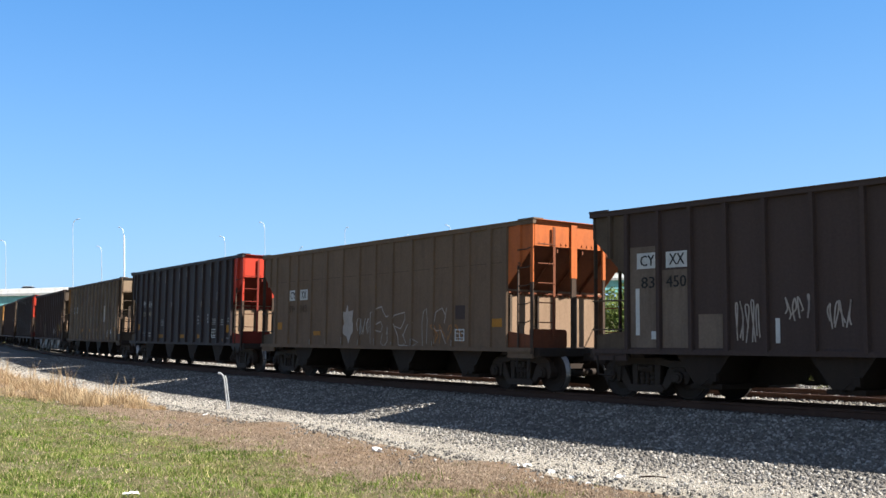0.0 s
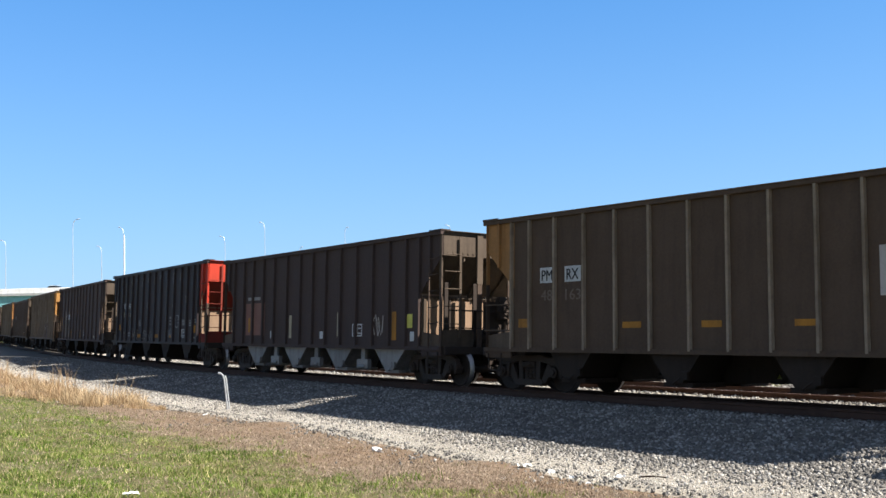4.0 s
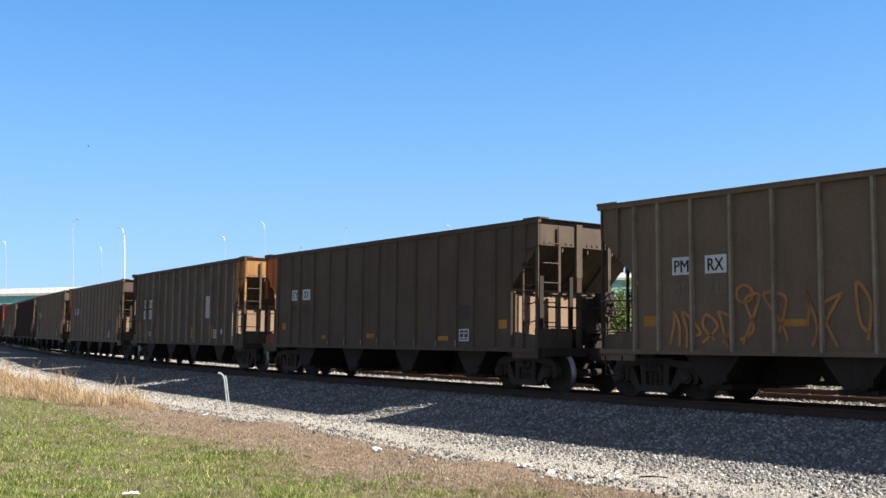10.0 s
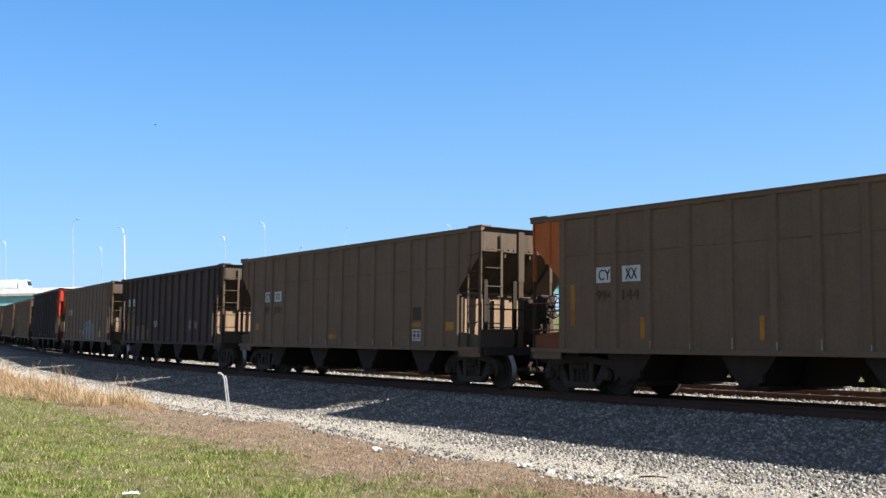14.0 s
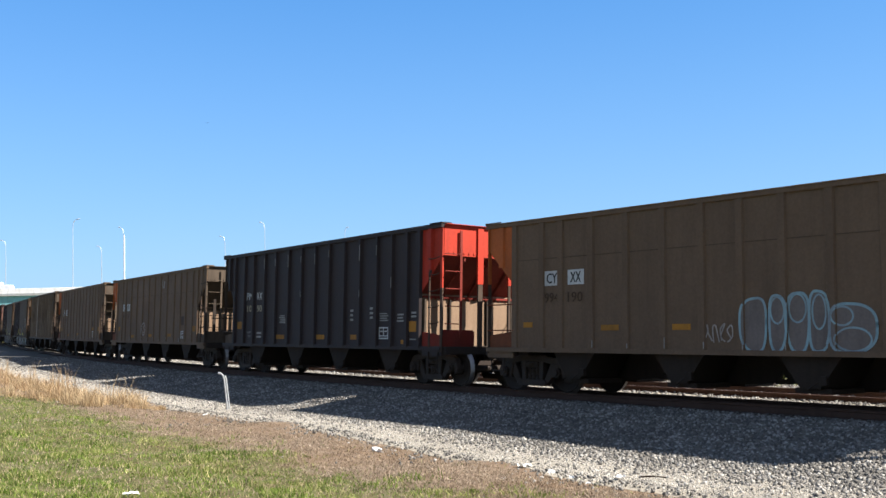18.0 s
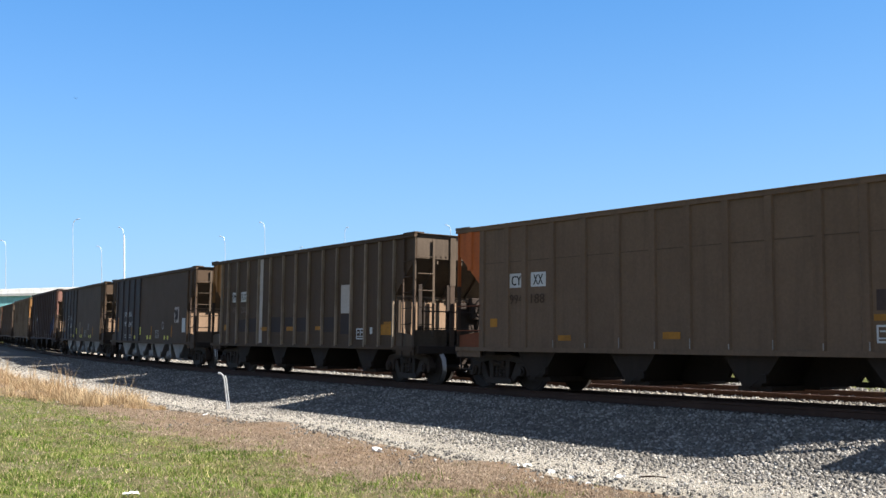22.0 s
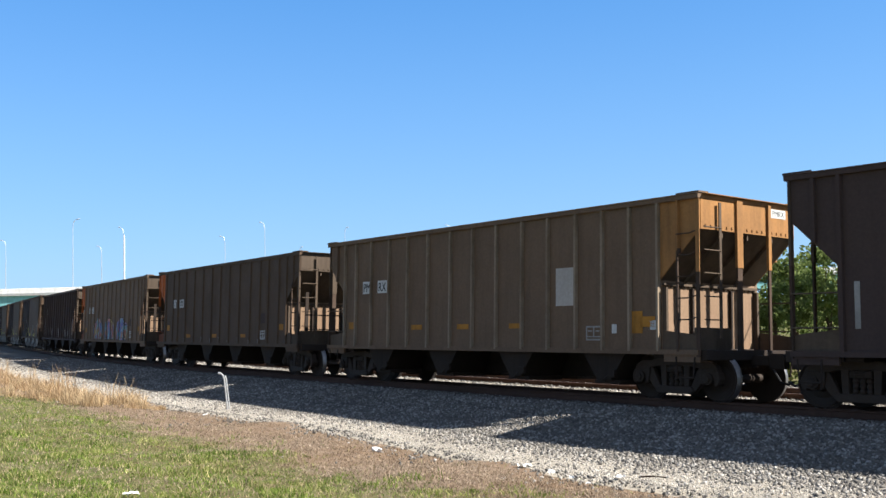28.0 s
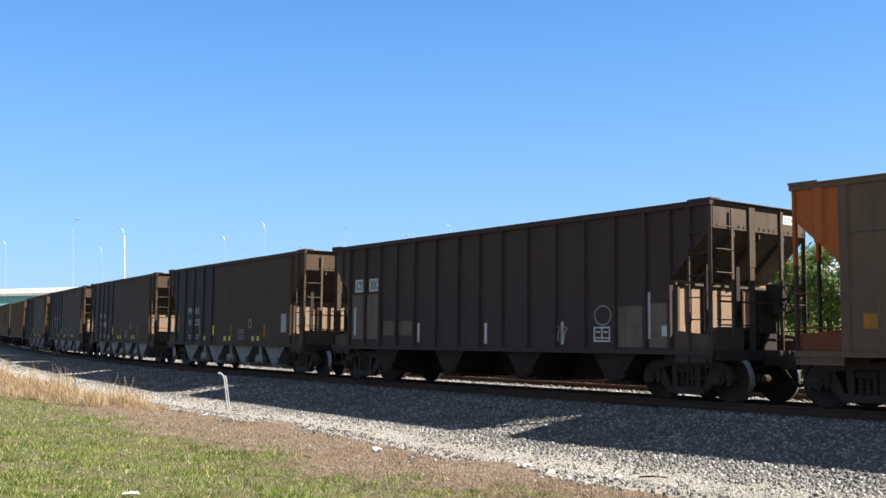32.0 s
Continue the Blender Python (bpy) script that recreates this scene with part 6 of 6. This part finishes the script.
s_, l_, rg = strewn(760000, -34, 17, 6.4, 17.0, 41)
rim = np.interp(s_, [-14, -8, -5, 0, 5, 10, 14], [8.2, 7.4, 7.6, 7.8, 7.9, 8.0, 8.3]) + 0.5 * np.sin(s_ * 0.9) + 0.3 * np.sin(s_ * 2.3 + 1)
ok = rg.random(len(s_)) < np.clip((l_ - rim) / 1.8, 0.04, 1) ** 1.3
s_, l_ = s_[ok], l_[ok]
w_ = np.array([noise.noise((a * 1.7 + 7, b * 1.7, 0.3)) + 0.5 * noise.noise((a * 5.1, b * 5.1, 4.3)) for a, b in zip(s_, l_)])
ok = rg.random(len(s_)) < np.clip(0.62 + w_ * 0.8, 0.15, 1)
s_, l_, w_ = s_[ok], l_[ok], w_[ok]
h_ = rg.uniform(0.022, 0.07, len(s_)) * np.clip(1.0 + 1.4 * w_, 0.4, 2.1)
blades("turf_grass", s_, l_, h_, np.full(len(s_), 0.009), GREEN, "short mown green grass with yellowing patches", "grass", 31, 1.1)
s_, l_, rg = strewn(420000, -14, 17, 4.2, 13.5, 42)
ok = (l_ > toe(s_) + 0.45) & (rg.random(len(s_)) < np.clip(1.5 - (l_ - 7.5) / 3.0, 0.3, 1))
s_, l_ = s_[ok], l_[ok]
blades("withered_grass", s_, l_, rg.uniform(0.015, 0.06, len(s_)), np.full(len(s_), 0.009), LITTERGRASS, "withered brown grass on the dirt strip", "grass", 32, 1.8)
n = 34000
s_ = -4.5 - 55 * rng_g.random(n) ** 1.3
e_ = toe(s_)
l_ = e_ + 0.55 + (np.interp(s_, [-30, -12, -6, -4.5], [9.5, 9.2, 8.1, 6.6]) - e_ - 0.55) * rng_g.random(n) ** 1.1
w_ = np.array([noise.noise((a * 1.1 + 3, b * 1.1, 0.7)) + 0.5 * noise.noise((a * 3.3, b * 3.3, 2.1)) for a, b in zip(s_, l_)])
ok = w_ > rng_g.normal(0.02, 0.16, n)
h_ = rng_g.uniform(0.1, 0.42, n) * np.clip((-4.0 - s_) / 2, 0.4, 1) * np.clip(0.75 + 1.3 * w_, 0.35, 1.7)
blades("dry_grass", s_[ok], l_[ok], h_[ok], np.full(ok.sum(), 0.008), STRAW, "tall dry straw-coloured grass along the ballast", "grass", 33, 1.3, 2)
n = 110
bunch = rng_g.integers(0, 7, n)
s_ = np.array([-6.4, -8.2, -12.5, -13.3, -14.6, -19.0, -25.0])[bunch] + rng_g.normal(0, 0.45, n)
l_ = toe(s_) + 0.7 + 0.35 * rng_g.random(n)
blades("seed_stalks", s_, l_, rng_g.uniform(0.5, 1.05, n), np.full(n, 0.009), STRAW, "thin dry seed stalks standing over the grass", "grass", 34, 0.4, 2)

# ---------------------------------------------------------------- marker post and litter
POSTMETAL = surface("galvanised_post", (0.5, 0.5, 0.5), 0.45, 0.6, dirt=(0.3, 0.3, 0.3), amount=0.4, streaks=0.4)
PAPER = surface("crumpled_paper", (0.8, 0.79, 0.76), 0.8, dirt=(0.5, 0.47, 0.42), amount=0.4, streaks=0.2)
post = thing("marker_post", "bent galvanised steel marker post at the foot of the ballast", "post", place=pose(-5.96, 27.72, -0.53, 0, 0, 12))
path_a = [(0.085, 0, 0), (0.04, 0, 0.48), (0.0, 0, 0.86), (-0.03, 0, 0.96), (-0.1, 0, 1.02)]
part("rod", "postrod", merge(*[tube(path_a[k], path_a[k + 1], 0.022, 8) for k in range(4)]), POSTMETAL, post)
part("rod", "postrod2", merge(*[tube((p[0] + 0.055, 0.02, p[2] * 0.99), (q[0] + 0.055, 0.02, q[2] * 0.99), 0.02, 8) for p, q in zip(path_a[:3], path_a[1:4])]), POSTMETAL, post)
part("cap", "postcap", bx(-0.16, -0.025, 0.99, -0.08, 0.025, 1.05), POSTMETAL, post, bevel=0.01)


def scrap(size, seed):
    r = random.Random(seed)
    v, f, n = [], [], 4
    for i in range(n):
        for j in range(n):
            v.append(((i / (n - 1) - 0.5) * size[0] + r.uniform(-0.02, 0.02), (j / (n - 1) - 0.5) * size[1] + r.uniform(-0.02, 0.02), r.uniform(0.005, size[2])))
    for i in range(n - 1):
        for j in range(n - 1):
            f.append((i * n + j, (i + 1) * n + j, (i + 1) * n + j + 1, i * n + j + 1))
    return v, f


for k, (x, y, z, sx, sy, sz) in enumerate(((-1.3, 18.89, -0.58, 0.18, 0.12, 0.1), (1.22, 16.81, -0.61, 0.22, 0.12, 0.08), (1.58, 16.02, -0.61, 0.1, 0.09, 0.1), (1.82, 15.54, -0.61, 0.08, 0.06, 0.06),
                                           (2.53, 15.29, -0.58, 0.12, 0.07, 0.06), (-3.8, 12.46, -0.2, 0.17, 0.1, 0.07), (-2.77, 17.48, -0.48, 0.07, 0.06, 0.07), (1.98, 14.86, -0.6, 0.06, 0.05, 0.05), (-6.23, 26.59, -0.53, 0.3, 0.1, 0.06))):
    ob = part("litter", ("scrap", k), scrap((sx, sy, sz), 100 + k), PAPER, place=pose(x, y, z, 0, 0, 37 * k))
    tagged(ob, "crumpled white scrap of paper lying on the dirt", "litter", group="litter by the track")
stick = part("stick", "stick", merge(tube((-0.17, 0, 0.02), (0.02, 0.02, 0.03), 0.014), tube((0.02, 0.02, 0.03), (0.2, -0.03, 0.025), 0.011)), TIEWOOD, place=pose(2.93, 15.0, -0.55, 0, 0, -20))
tagged(stick, "dark broken stick on the edge of the ballast", "stick")

# ---------------------------------------------------------------- trees behind the tracks
BARK = surface("tree_bark", (0.1, 0.075, 0.055), 0.9, dirt=(0.05, 0.04, 0.03), amount=0.5, streaks=0.4)
LEAF = blade_material("tree_leaves", (0.085, 0.13, 0.03), (0.2, 0.24, 0.075), (0.14, 0.17, 0.05))
LEAF2 = blade_material("bush_leaves", (0.1, 0.12, 0.025), (0.17, 0.17, 0.05), (0.12, 0.13, 0.035))


def crown(seed, radius, height, base, n, size):
    """Leaves in clumps about limb ends, with gaps between the clumps."""
    r = np.random.default_rng(seed)
    k = 22
    c = r.normal(size=(k, 3))
    c /= np.linalg.norm(c, axis=1)[:, None]
    c *= r.uniform(0.35, 0.95, k)[:, None] * np.array([radius, radius, height / 2])
    c[:, 2] += base + height / 2
    which = r.integers(0, k, n)
    spread_ = r.uniform(0.22, 0.42, k) * radius
    o = r.normal(size=(n, 3))
    o /= np.linalg.norm(o, axis=1)[:, None]
    p = c[which] + o * (r.random(n) ** 0.4 * spread_[which])[:, None] * np.array([1, 1, 0.8])
    u = r.normal(size=(n, 3))
    u /= np.linalg.norm(u, axis=1)[:, None]
    w = np.cross(u, r.normal(size=(n, 3)))
    w /= np.linalg.norm(w, axis=1)[:, None]
    sz = r.uniform(0.6, 1.4, n)[:, None] * size
    v = np.stack([p - u * sz, p + w * sz * 0.45, p + u * sz, p - w * sz * 0.45], 1).reshape(-1, 3)
    return c, v, np.arange(4 * n).reshape(n, 4)


def tree(x, y, radius, height, base, seed, n=4200, material=None, label="leafy green broad-leaved tree behind the tracks", name="tree", category="tree", size=0.13):
    t = thing(name, label, category, group="trees behind the tracks", place=pose(x, y, -0.7))
    c, v, q = crown(seed, radius, height, base, n, size)
    ob = fill("crown", v, q, material or LEAF)
    ob.parent = t
    r = random.Random(seed)
    limbs = []
    top = Vector((r.uniform(-0.2, 0.2), r.uniform(-0.2, 0.2), base + height * 0.45))
    segs = [Vector((0, 0, 0)), Vector((r.uniform(-0.1, 0.1), 0.05, base * 0.6)), top]
    rad = 0.05 * height / 3
    for a, b, ra, rb in ((segs[0], segs[1], rad * 1.6, rad * 1.2), (segs[1], segs[2], rad * 1.2, rad * 0.6)):
        limbs.append(taper(a, b, ra, rb))
    part("trunk", ("trunk", seed), merge(*limbs), BARK, t)
    for k in range(0, len(c), 3):
        a = segs[1].lerp(top, r.uniform(0.0, 0.9))
        part("limb", ("limb", seed, k), taper(a, Vector(c[k]), rad * 0.55, rad * 0.15), BARK, t)
    return t


def taper(a, b, ra, rb, n=7):
    d = (b - a).normalized()
    u = d.orthogonal().normalized()
    w = d.cross(u)
    v = [tuple(p + (u * math.cos(2 * math.pi * i / n) + w * math.sin(2 * math.pi * i / n)) * rr) for p, rr in ((a, ra), (b, rb)) for i in range(n)]
    return v, [tuple(range(n)), tuple(range(2 * n - 1, n - 1, -1))] + [(i, (i + 1) % n, n + (i + 1) % n, n + i) for i in range(n)]


for az, dist, rad, hh, base, seed in ((9.6, 66, 2.4, 4.0, 0.6, 1), (12.2, 60, 2.6, 4.6, 0.6, 2), (15.0, 58, 2.7, 5.2, 0.5, 3), (17.8, 57, 2.6, 5.4, 0.6, 4), (20.4, 55, 2.6, 5.9, 0.5, 5), (23.2, 54, 2.8, 6.2, 0.5, 6), (26.4, 54, 2.8, 6.0, 0.6, 7),
                                      (13.4, 70, 3.0, 4.6, 0.4, 8), (18.9, 68, 3.2, 5.2, 0.4, 9), (24.6, 66, 3.2, 5.8, 0.4, 10)):
    tree(dist * math.sin(radians(az)), dist * math.cos(radians(az)), rad, hh, base, seed)
for az, dist, rad, hh, seed in ((19.5, 36, 0.8, 1.1, 21), (18.1, 37, 0.6, 0.8, 22), (15.2, 40, 0.7, 0.9, 23)):
    tree(dist * math.sin(radians(az)), dist * math.cos(radians(az)), rad, hh, 0.05, seed, 900, LEAF2, "sunlit yellow-green bush beyond the second track", "bush", "bush", 0.07)

# ---------------------------------------------------------------- overpass with lamps and traffic
CONCRETE = surface("pale_concrete", (0.82, 0.8, 0.76), 0.85, dirt=(0.62, 0.6, 0.56), amount=0.4, streaks=0.5, grain=4, world_coords=True)
# the concrete again with shade in its colour, for deck edge and piers
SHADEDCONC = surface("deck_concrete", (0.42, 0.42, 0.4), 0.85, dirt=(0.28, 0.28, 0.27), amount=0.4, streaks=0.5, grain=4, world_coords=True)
TEAL = surface("teal_girder_paint", (0.24, 0.5, 0.5), 0.6, dirt=(0.1, 0.2, 0.2), amount=0.35, streaks=0.4, grain=4, world_coords=True)
ASPHALT = surface("asphalt", (0.055, 0.055, 0.055), 0.9, dirt=(0.08, 0.08, 0.08), grain=8, world_coords=True)
LAMPMETAL = surface("lamp_aluminium", (0.5, 0.51, 0.52), 0.5, 0.4, dirt=(0.5, 0.5, 0.5), amount=0.3, streaks=0.2)
BY, BZ = 210.0, 9.7  # the near parapet's line and top
bridge = thing("overpass", "long road overpass with white concrete parapet and teal girders", "bridge", kind="structure", place=pose(0, BY, 0))
part("deck", "deck", bx(-960, 0.3, BZ - 1.35, 960, 15.7, BZ - 1.0), ASPHALT, bridge)
part("deck_edge", "deckedge", bx(-960, -0.25, BZ - 1.5, 960, 0.3, BZ - 1.0), SHADEDCONC, bridge)
for k in range(-80, 80):
    part("parapet_panel", "parapet", bx(0.03, 0, BZ - 0.998, 11.97, 0.28, BZ), CONCRETE, bridge, place=Matrix.Translation((k * 12.0, 0, 0)), bevel=0.03)
part("far_parapet", "farparapet", bx(-960, 15.7, BZ - 1.35, 960, 16.0, BZ), CONCRETE, bridge)
for yy in (0.28, 5.5, 10.5, 15.0):
    part("girder", "girder", merge(bx(-960, -0.04, BZ - 3.9, 960, 0.04, BZ - 1.5), bx(-960, -0.3, BZ - 3.95, 960, 0.3, BZ - 3.85), bx(-960, -0.2, BZ - 1.56, 960, 0.3, BZ - 1.502)), TEAL, bridge, place=Matrix.Translation((0, yy, 0)))
for k in range(-20, 20):
    part("pier", "pier", merge(bx(-0.8, 1.0, -0.8, 0.8, 3.0, BZ - 5.1), bx(-0.8, 12.5, -0.8, 0.8, 14.5, BZ - 5.1), bx(-0.9, 0.4, BZ - 5.1, 0.9, 15.4, BZ - 3.96)), SHADEDCONC, bridge, place=Matrix.Translation((k * 46.0 + 12, 0, 0)))


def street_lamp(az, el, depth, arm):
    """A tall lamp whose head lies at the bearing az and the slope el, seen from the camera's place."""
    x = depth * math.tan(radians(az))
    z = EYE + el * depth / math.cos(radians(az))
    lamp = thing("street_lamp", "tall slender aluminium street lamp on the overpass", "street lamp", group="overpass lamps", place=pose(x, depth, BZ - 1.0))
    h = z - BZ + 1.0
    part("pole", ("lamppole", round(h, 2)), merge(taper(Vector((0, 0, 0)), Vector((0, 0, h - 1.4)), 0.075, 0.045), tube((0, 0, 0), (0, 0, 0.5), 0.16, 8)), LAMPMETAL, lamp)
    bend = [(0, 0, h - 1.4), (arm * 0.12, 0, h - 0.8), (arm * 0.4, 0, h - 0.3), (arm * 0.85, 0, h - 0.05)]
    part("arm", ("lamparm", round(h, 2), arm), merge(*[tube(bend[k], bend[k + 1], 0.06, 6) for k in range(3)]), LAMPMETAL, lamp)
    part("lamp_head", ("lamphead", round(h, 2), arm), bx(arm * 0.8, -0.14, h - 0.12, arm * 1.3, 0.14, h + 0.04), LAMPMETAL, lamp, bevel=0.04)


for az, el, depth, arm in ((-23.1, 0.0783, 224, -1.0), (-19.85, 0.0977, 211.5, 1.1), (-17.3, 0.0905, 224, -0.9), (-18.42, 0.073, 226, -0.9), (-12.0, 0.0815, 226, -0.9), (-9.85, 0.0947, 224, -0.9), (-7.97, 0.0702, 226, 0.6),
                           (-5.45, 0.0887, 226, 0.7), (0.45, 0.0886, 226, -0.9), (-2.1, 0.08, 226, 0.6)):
    street_lamp(az, el, depth, arm)
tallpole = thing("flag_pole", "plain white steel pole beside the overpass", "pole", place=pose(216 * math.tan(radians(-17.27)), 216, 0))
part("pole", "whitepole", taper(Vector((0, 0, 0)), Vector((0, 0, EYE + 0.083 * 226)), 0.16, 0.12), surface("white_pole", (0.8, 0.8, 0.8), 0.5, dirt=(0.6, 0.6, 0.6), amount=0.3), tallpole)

RUBBER = surface("tyre_rubber", (0.02, 0.02, 0.02), 0.9)
CARGLASS = surface("car_glass", (0.02, 0.025, 0.03), 0.1, amount=0.0, streaks=0.0, bump=0)
VANWHITE = surface("white_bodywork", (0.8, 0.8, 0.8), 0.4, dirt=(0.6, 0.6, 0.58), amount=0.3, streaks=0.2)
CARDARK = surface("dark_bodywork", (0.03, 0.032, 0.036), 0.3, dirt=(0.05, 0.05, 0.05), amount=0.3, streaks=0.2)


def wheels(v, xs, r=0.45):
    for x in xs:
        for y in (-1, 1):
            part("wheel", ("roadwheel", r), lathe([(-0.12, r * 0.55), (-0.12, r), (0.12, r), (0.12, r * 0.55)], 14), RUBBER, v, place=Matrix.Translation((x, y * 0.85, r)))


def road_car(label, paint):
    v = thing("car", label, "car", group="traffic on the overpass")
    part("body", ("carbody"), merge(prism([(-2.3, 0.3), (2.3, 0.3), (2.35, 0.7), (1.2, 0.95), (-2.2, 1.0), (-2.35, 0.7)], -0.9, 0.9)), paint, v, bevel=0.05)
    part("cabin", ("carcabin"), prism([(-1.8, 0.98), (1.1, 0.95), (0.4, 1.5), (-1.2, 1.5)], -0.78, 0.78), CARGLASS, v, bevel=0.05)
    part("roof", ("carroof"), bx(-1.2, -0.76, 1.49, 0.4, 0.76, 1.54), paint, v)
    wheels(v, (-1.4, 1.4), 0.33)
    return v


def lorry(label, box_len, top, cab, paint, name="box_truck"):
    v = thing(name, label, "truck", group="traffic on the overpass")
    part("cargo_box", ("cargo", box_len, top), bx(-box_len, -1.25, 1.1, 0, 1.25, top), paint, v, bevel=0.04)
    part("cab", ("cab", cab), prism([(0.3, 0.5), (2.3, 0.5), (2.35, 1.5), (2.0, cab), (0.3, cab)], -1.15, 1.15), paint, v, bevel=0.06)
    part("windscreen", ("screen", cab), prism([(2.06, cab - 0.15), (2.36, 1.6), (2.38, 1.6), (2.08, cab - 0.15)], -1.0, 1.0), CARGLASS, v)
    part("chassis", ("chassis", box_len), bx(-box_len, -0.5, 0.7, 2.2, 0.5, 1.1), RUBBER, v)
    wheels(v, (1.5, -box_len + 1.2, -box_len + 2.4), 0.5)
    return v


def pass_by(v, t0, px0, speed, lane):
    """The vehicle's front shows at bearing px0 (in hundredths of the picture's width) at t0 and goes on to the right, or to the left at a negative speed."""
    def x_of(t):
        frac = px0 + speed * (t - t0)
        return (BY + lane) * math.tan(radians(-23.37)) + frac * (BY + lane) * 0.8623
    rows = [(t, pose(x_of(t), BY + lane, BZ - 1.0, 0, 0, 180 if speed < 0 else 0)) for t in (0.0, 8.0, 16.0, 24.0, 32.0)]
    return v, rows


PXW = 1568.0
TRAFFIC = []
for make, t0, px, v, lane in (
    (lambda: road_car("dark saloon car driving over the bridge", CARDARK), 0.8, 62, 105, 3.0),
    (lambda: road_car("white car driving over the bridge", VANWHITE), 0.4, 101, 118, 3.0),
    (lambda: road_car("dark saloon car driving over the bridge", CARDARK), 2.0, 53, -195, 6.5),
    (lambda: lorry("white box truck driving over the bridge", 10.0, 2.0, 1.9, VANWHITE), 2.0, 78, -190, 6.5),
    (lambda: lorry("white delivery van driving over the bridge", 3.2, 2.0, 1.8, VANWHITE, "van"), 3.2, 50, -150, 6.5),
    (lambda: road_car("white car driving over the bridge", VANWHITE), 4.0, 100, 170, 3.0),
    (lambda: road_car("dark saloon car driving over the bridge", CARDARK), 7.4, 50, -190, 6.5),
    (lambda: road_car("dark saloon car driving over the bridge", CARDARK), 8.2, 60, 170, 3.0),
    (lambda: lorry("long white semi-trailer driving over the bridge", 14.5, 2.9, 2.8, VANWHITE, "semi_trailer"), 14.5, 128, 190, 3.0),
    (lambda: lorry("white box truck driving over the bridge", 7.2, 2.45, 1.9, VANWHITE), 18.8, 158, 195, 3.0),
    (lambda: lorry("dark tipper truck driving over the bridge", 5.0, 2.6, 2.7, CARDARK), 20.4, 105, 165, 3.0),
    (lambda: lorry("pale box truck driving over the bridge", 11.0, 2.45, 2.2, VANWHITE), 23.7, 152, 160, 3.0),
    (lambda: road_car("white car driving over the bridge", VANWHITE), 29.4, 60, 85, 3.0),
):
    TRAFFIC.append(pass_by(make(), t0, px / PXW, v / PXW, lane))


# ---------------------------------------------------------------- a bird circling far off
FEATHER = surface("dark_feathers", (0.03, 0.026, 0.022), 0.8, dirt=(0.05, 0.04, 0.035), amount=0.3, streaks=0.1, bump=0)
bird = thing("bird", "dark soaring bird far off in the clear sky", "bird")
part("body", "birdbody", ([(x, y, z) for x, y, z in lathe([(-0.28, 0.02), (-0.15, 0.07), (0.1, 0.08), (0.25, 0.04), (0.3, 0.01)], 8)[0]], lathe([(-0.28, 0.02), (-0.15, 0.07), (0.1, 0.08), (0.25, 0.04), (0.3, 0.01)], 8)[1]), FEATHER, bird, smooth=True)
for sg in (-1, 1):
    part("wing", ("birdwing", sg), prism([(0.04 * sg, -0.12), (0.4 * sg, -0.14), (0.75 * sg, -0.06), (0.8 * sg, 0.0), (0.4 * sg, 0.14), (0.04 * sg, 0.14)], 0.0, 0.025, "z"), FEATHER, bird, place=pose(0, 0, 0.03, 0, -14 * sg, 0))
part("tail", "birdtail", prism([(-0.04, -0.26), (0.04, -0.26), (0.11, -0.48), (-0.11, -0.48)], -0.01, 0.01, "z"), FEATHER, bird)
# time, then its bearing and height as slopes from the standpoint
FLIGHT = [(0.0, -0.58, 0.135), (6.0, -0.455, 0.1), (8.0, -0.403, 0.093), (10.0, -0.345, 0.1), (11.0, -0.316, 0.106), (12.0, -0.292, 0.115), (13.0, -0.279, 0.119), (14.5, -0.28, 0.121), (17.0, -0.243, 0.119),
          (18.5, -0.228, 0.126), (19.5, -0.245, 0.133), (20.5, -0.285, 0.138), (21.5, -0.333, 0.145), (22.5, -0.383, 0.148), (23.0, -0.41, 0.151), (25.0, -0.53, 0.16), (32.0, -0.9, 0.19)]
soar = []
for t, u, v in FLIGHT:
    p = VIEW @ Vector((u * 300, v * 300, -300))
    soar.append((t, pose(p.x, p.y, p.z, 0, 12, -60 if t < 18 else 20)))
TRAFFIC.append((bird, soar))

motions()
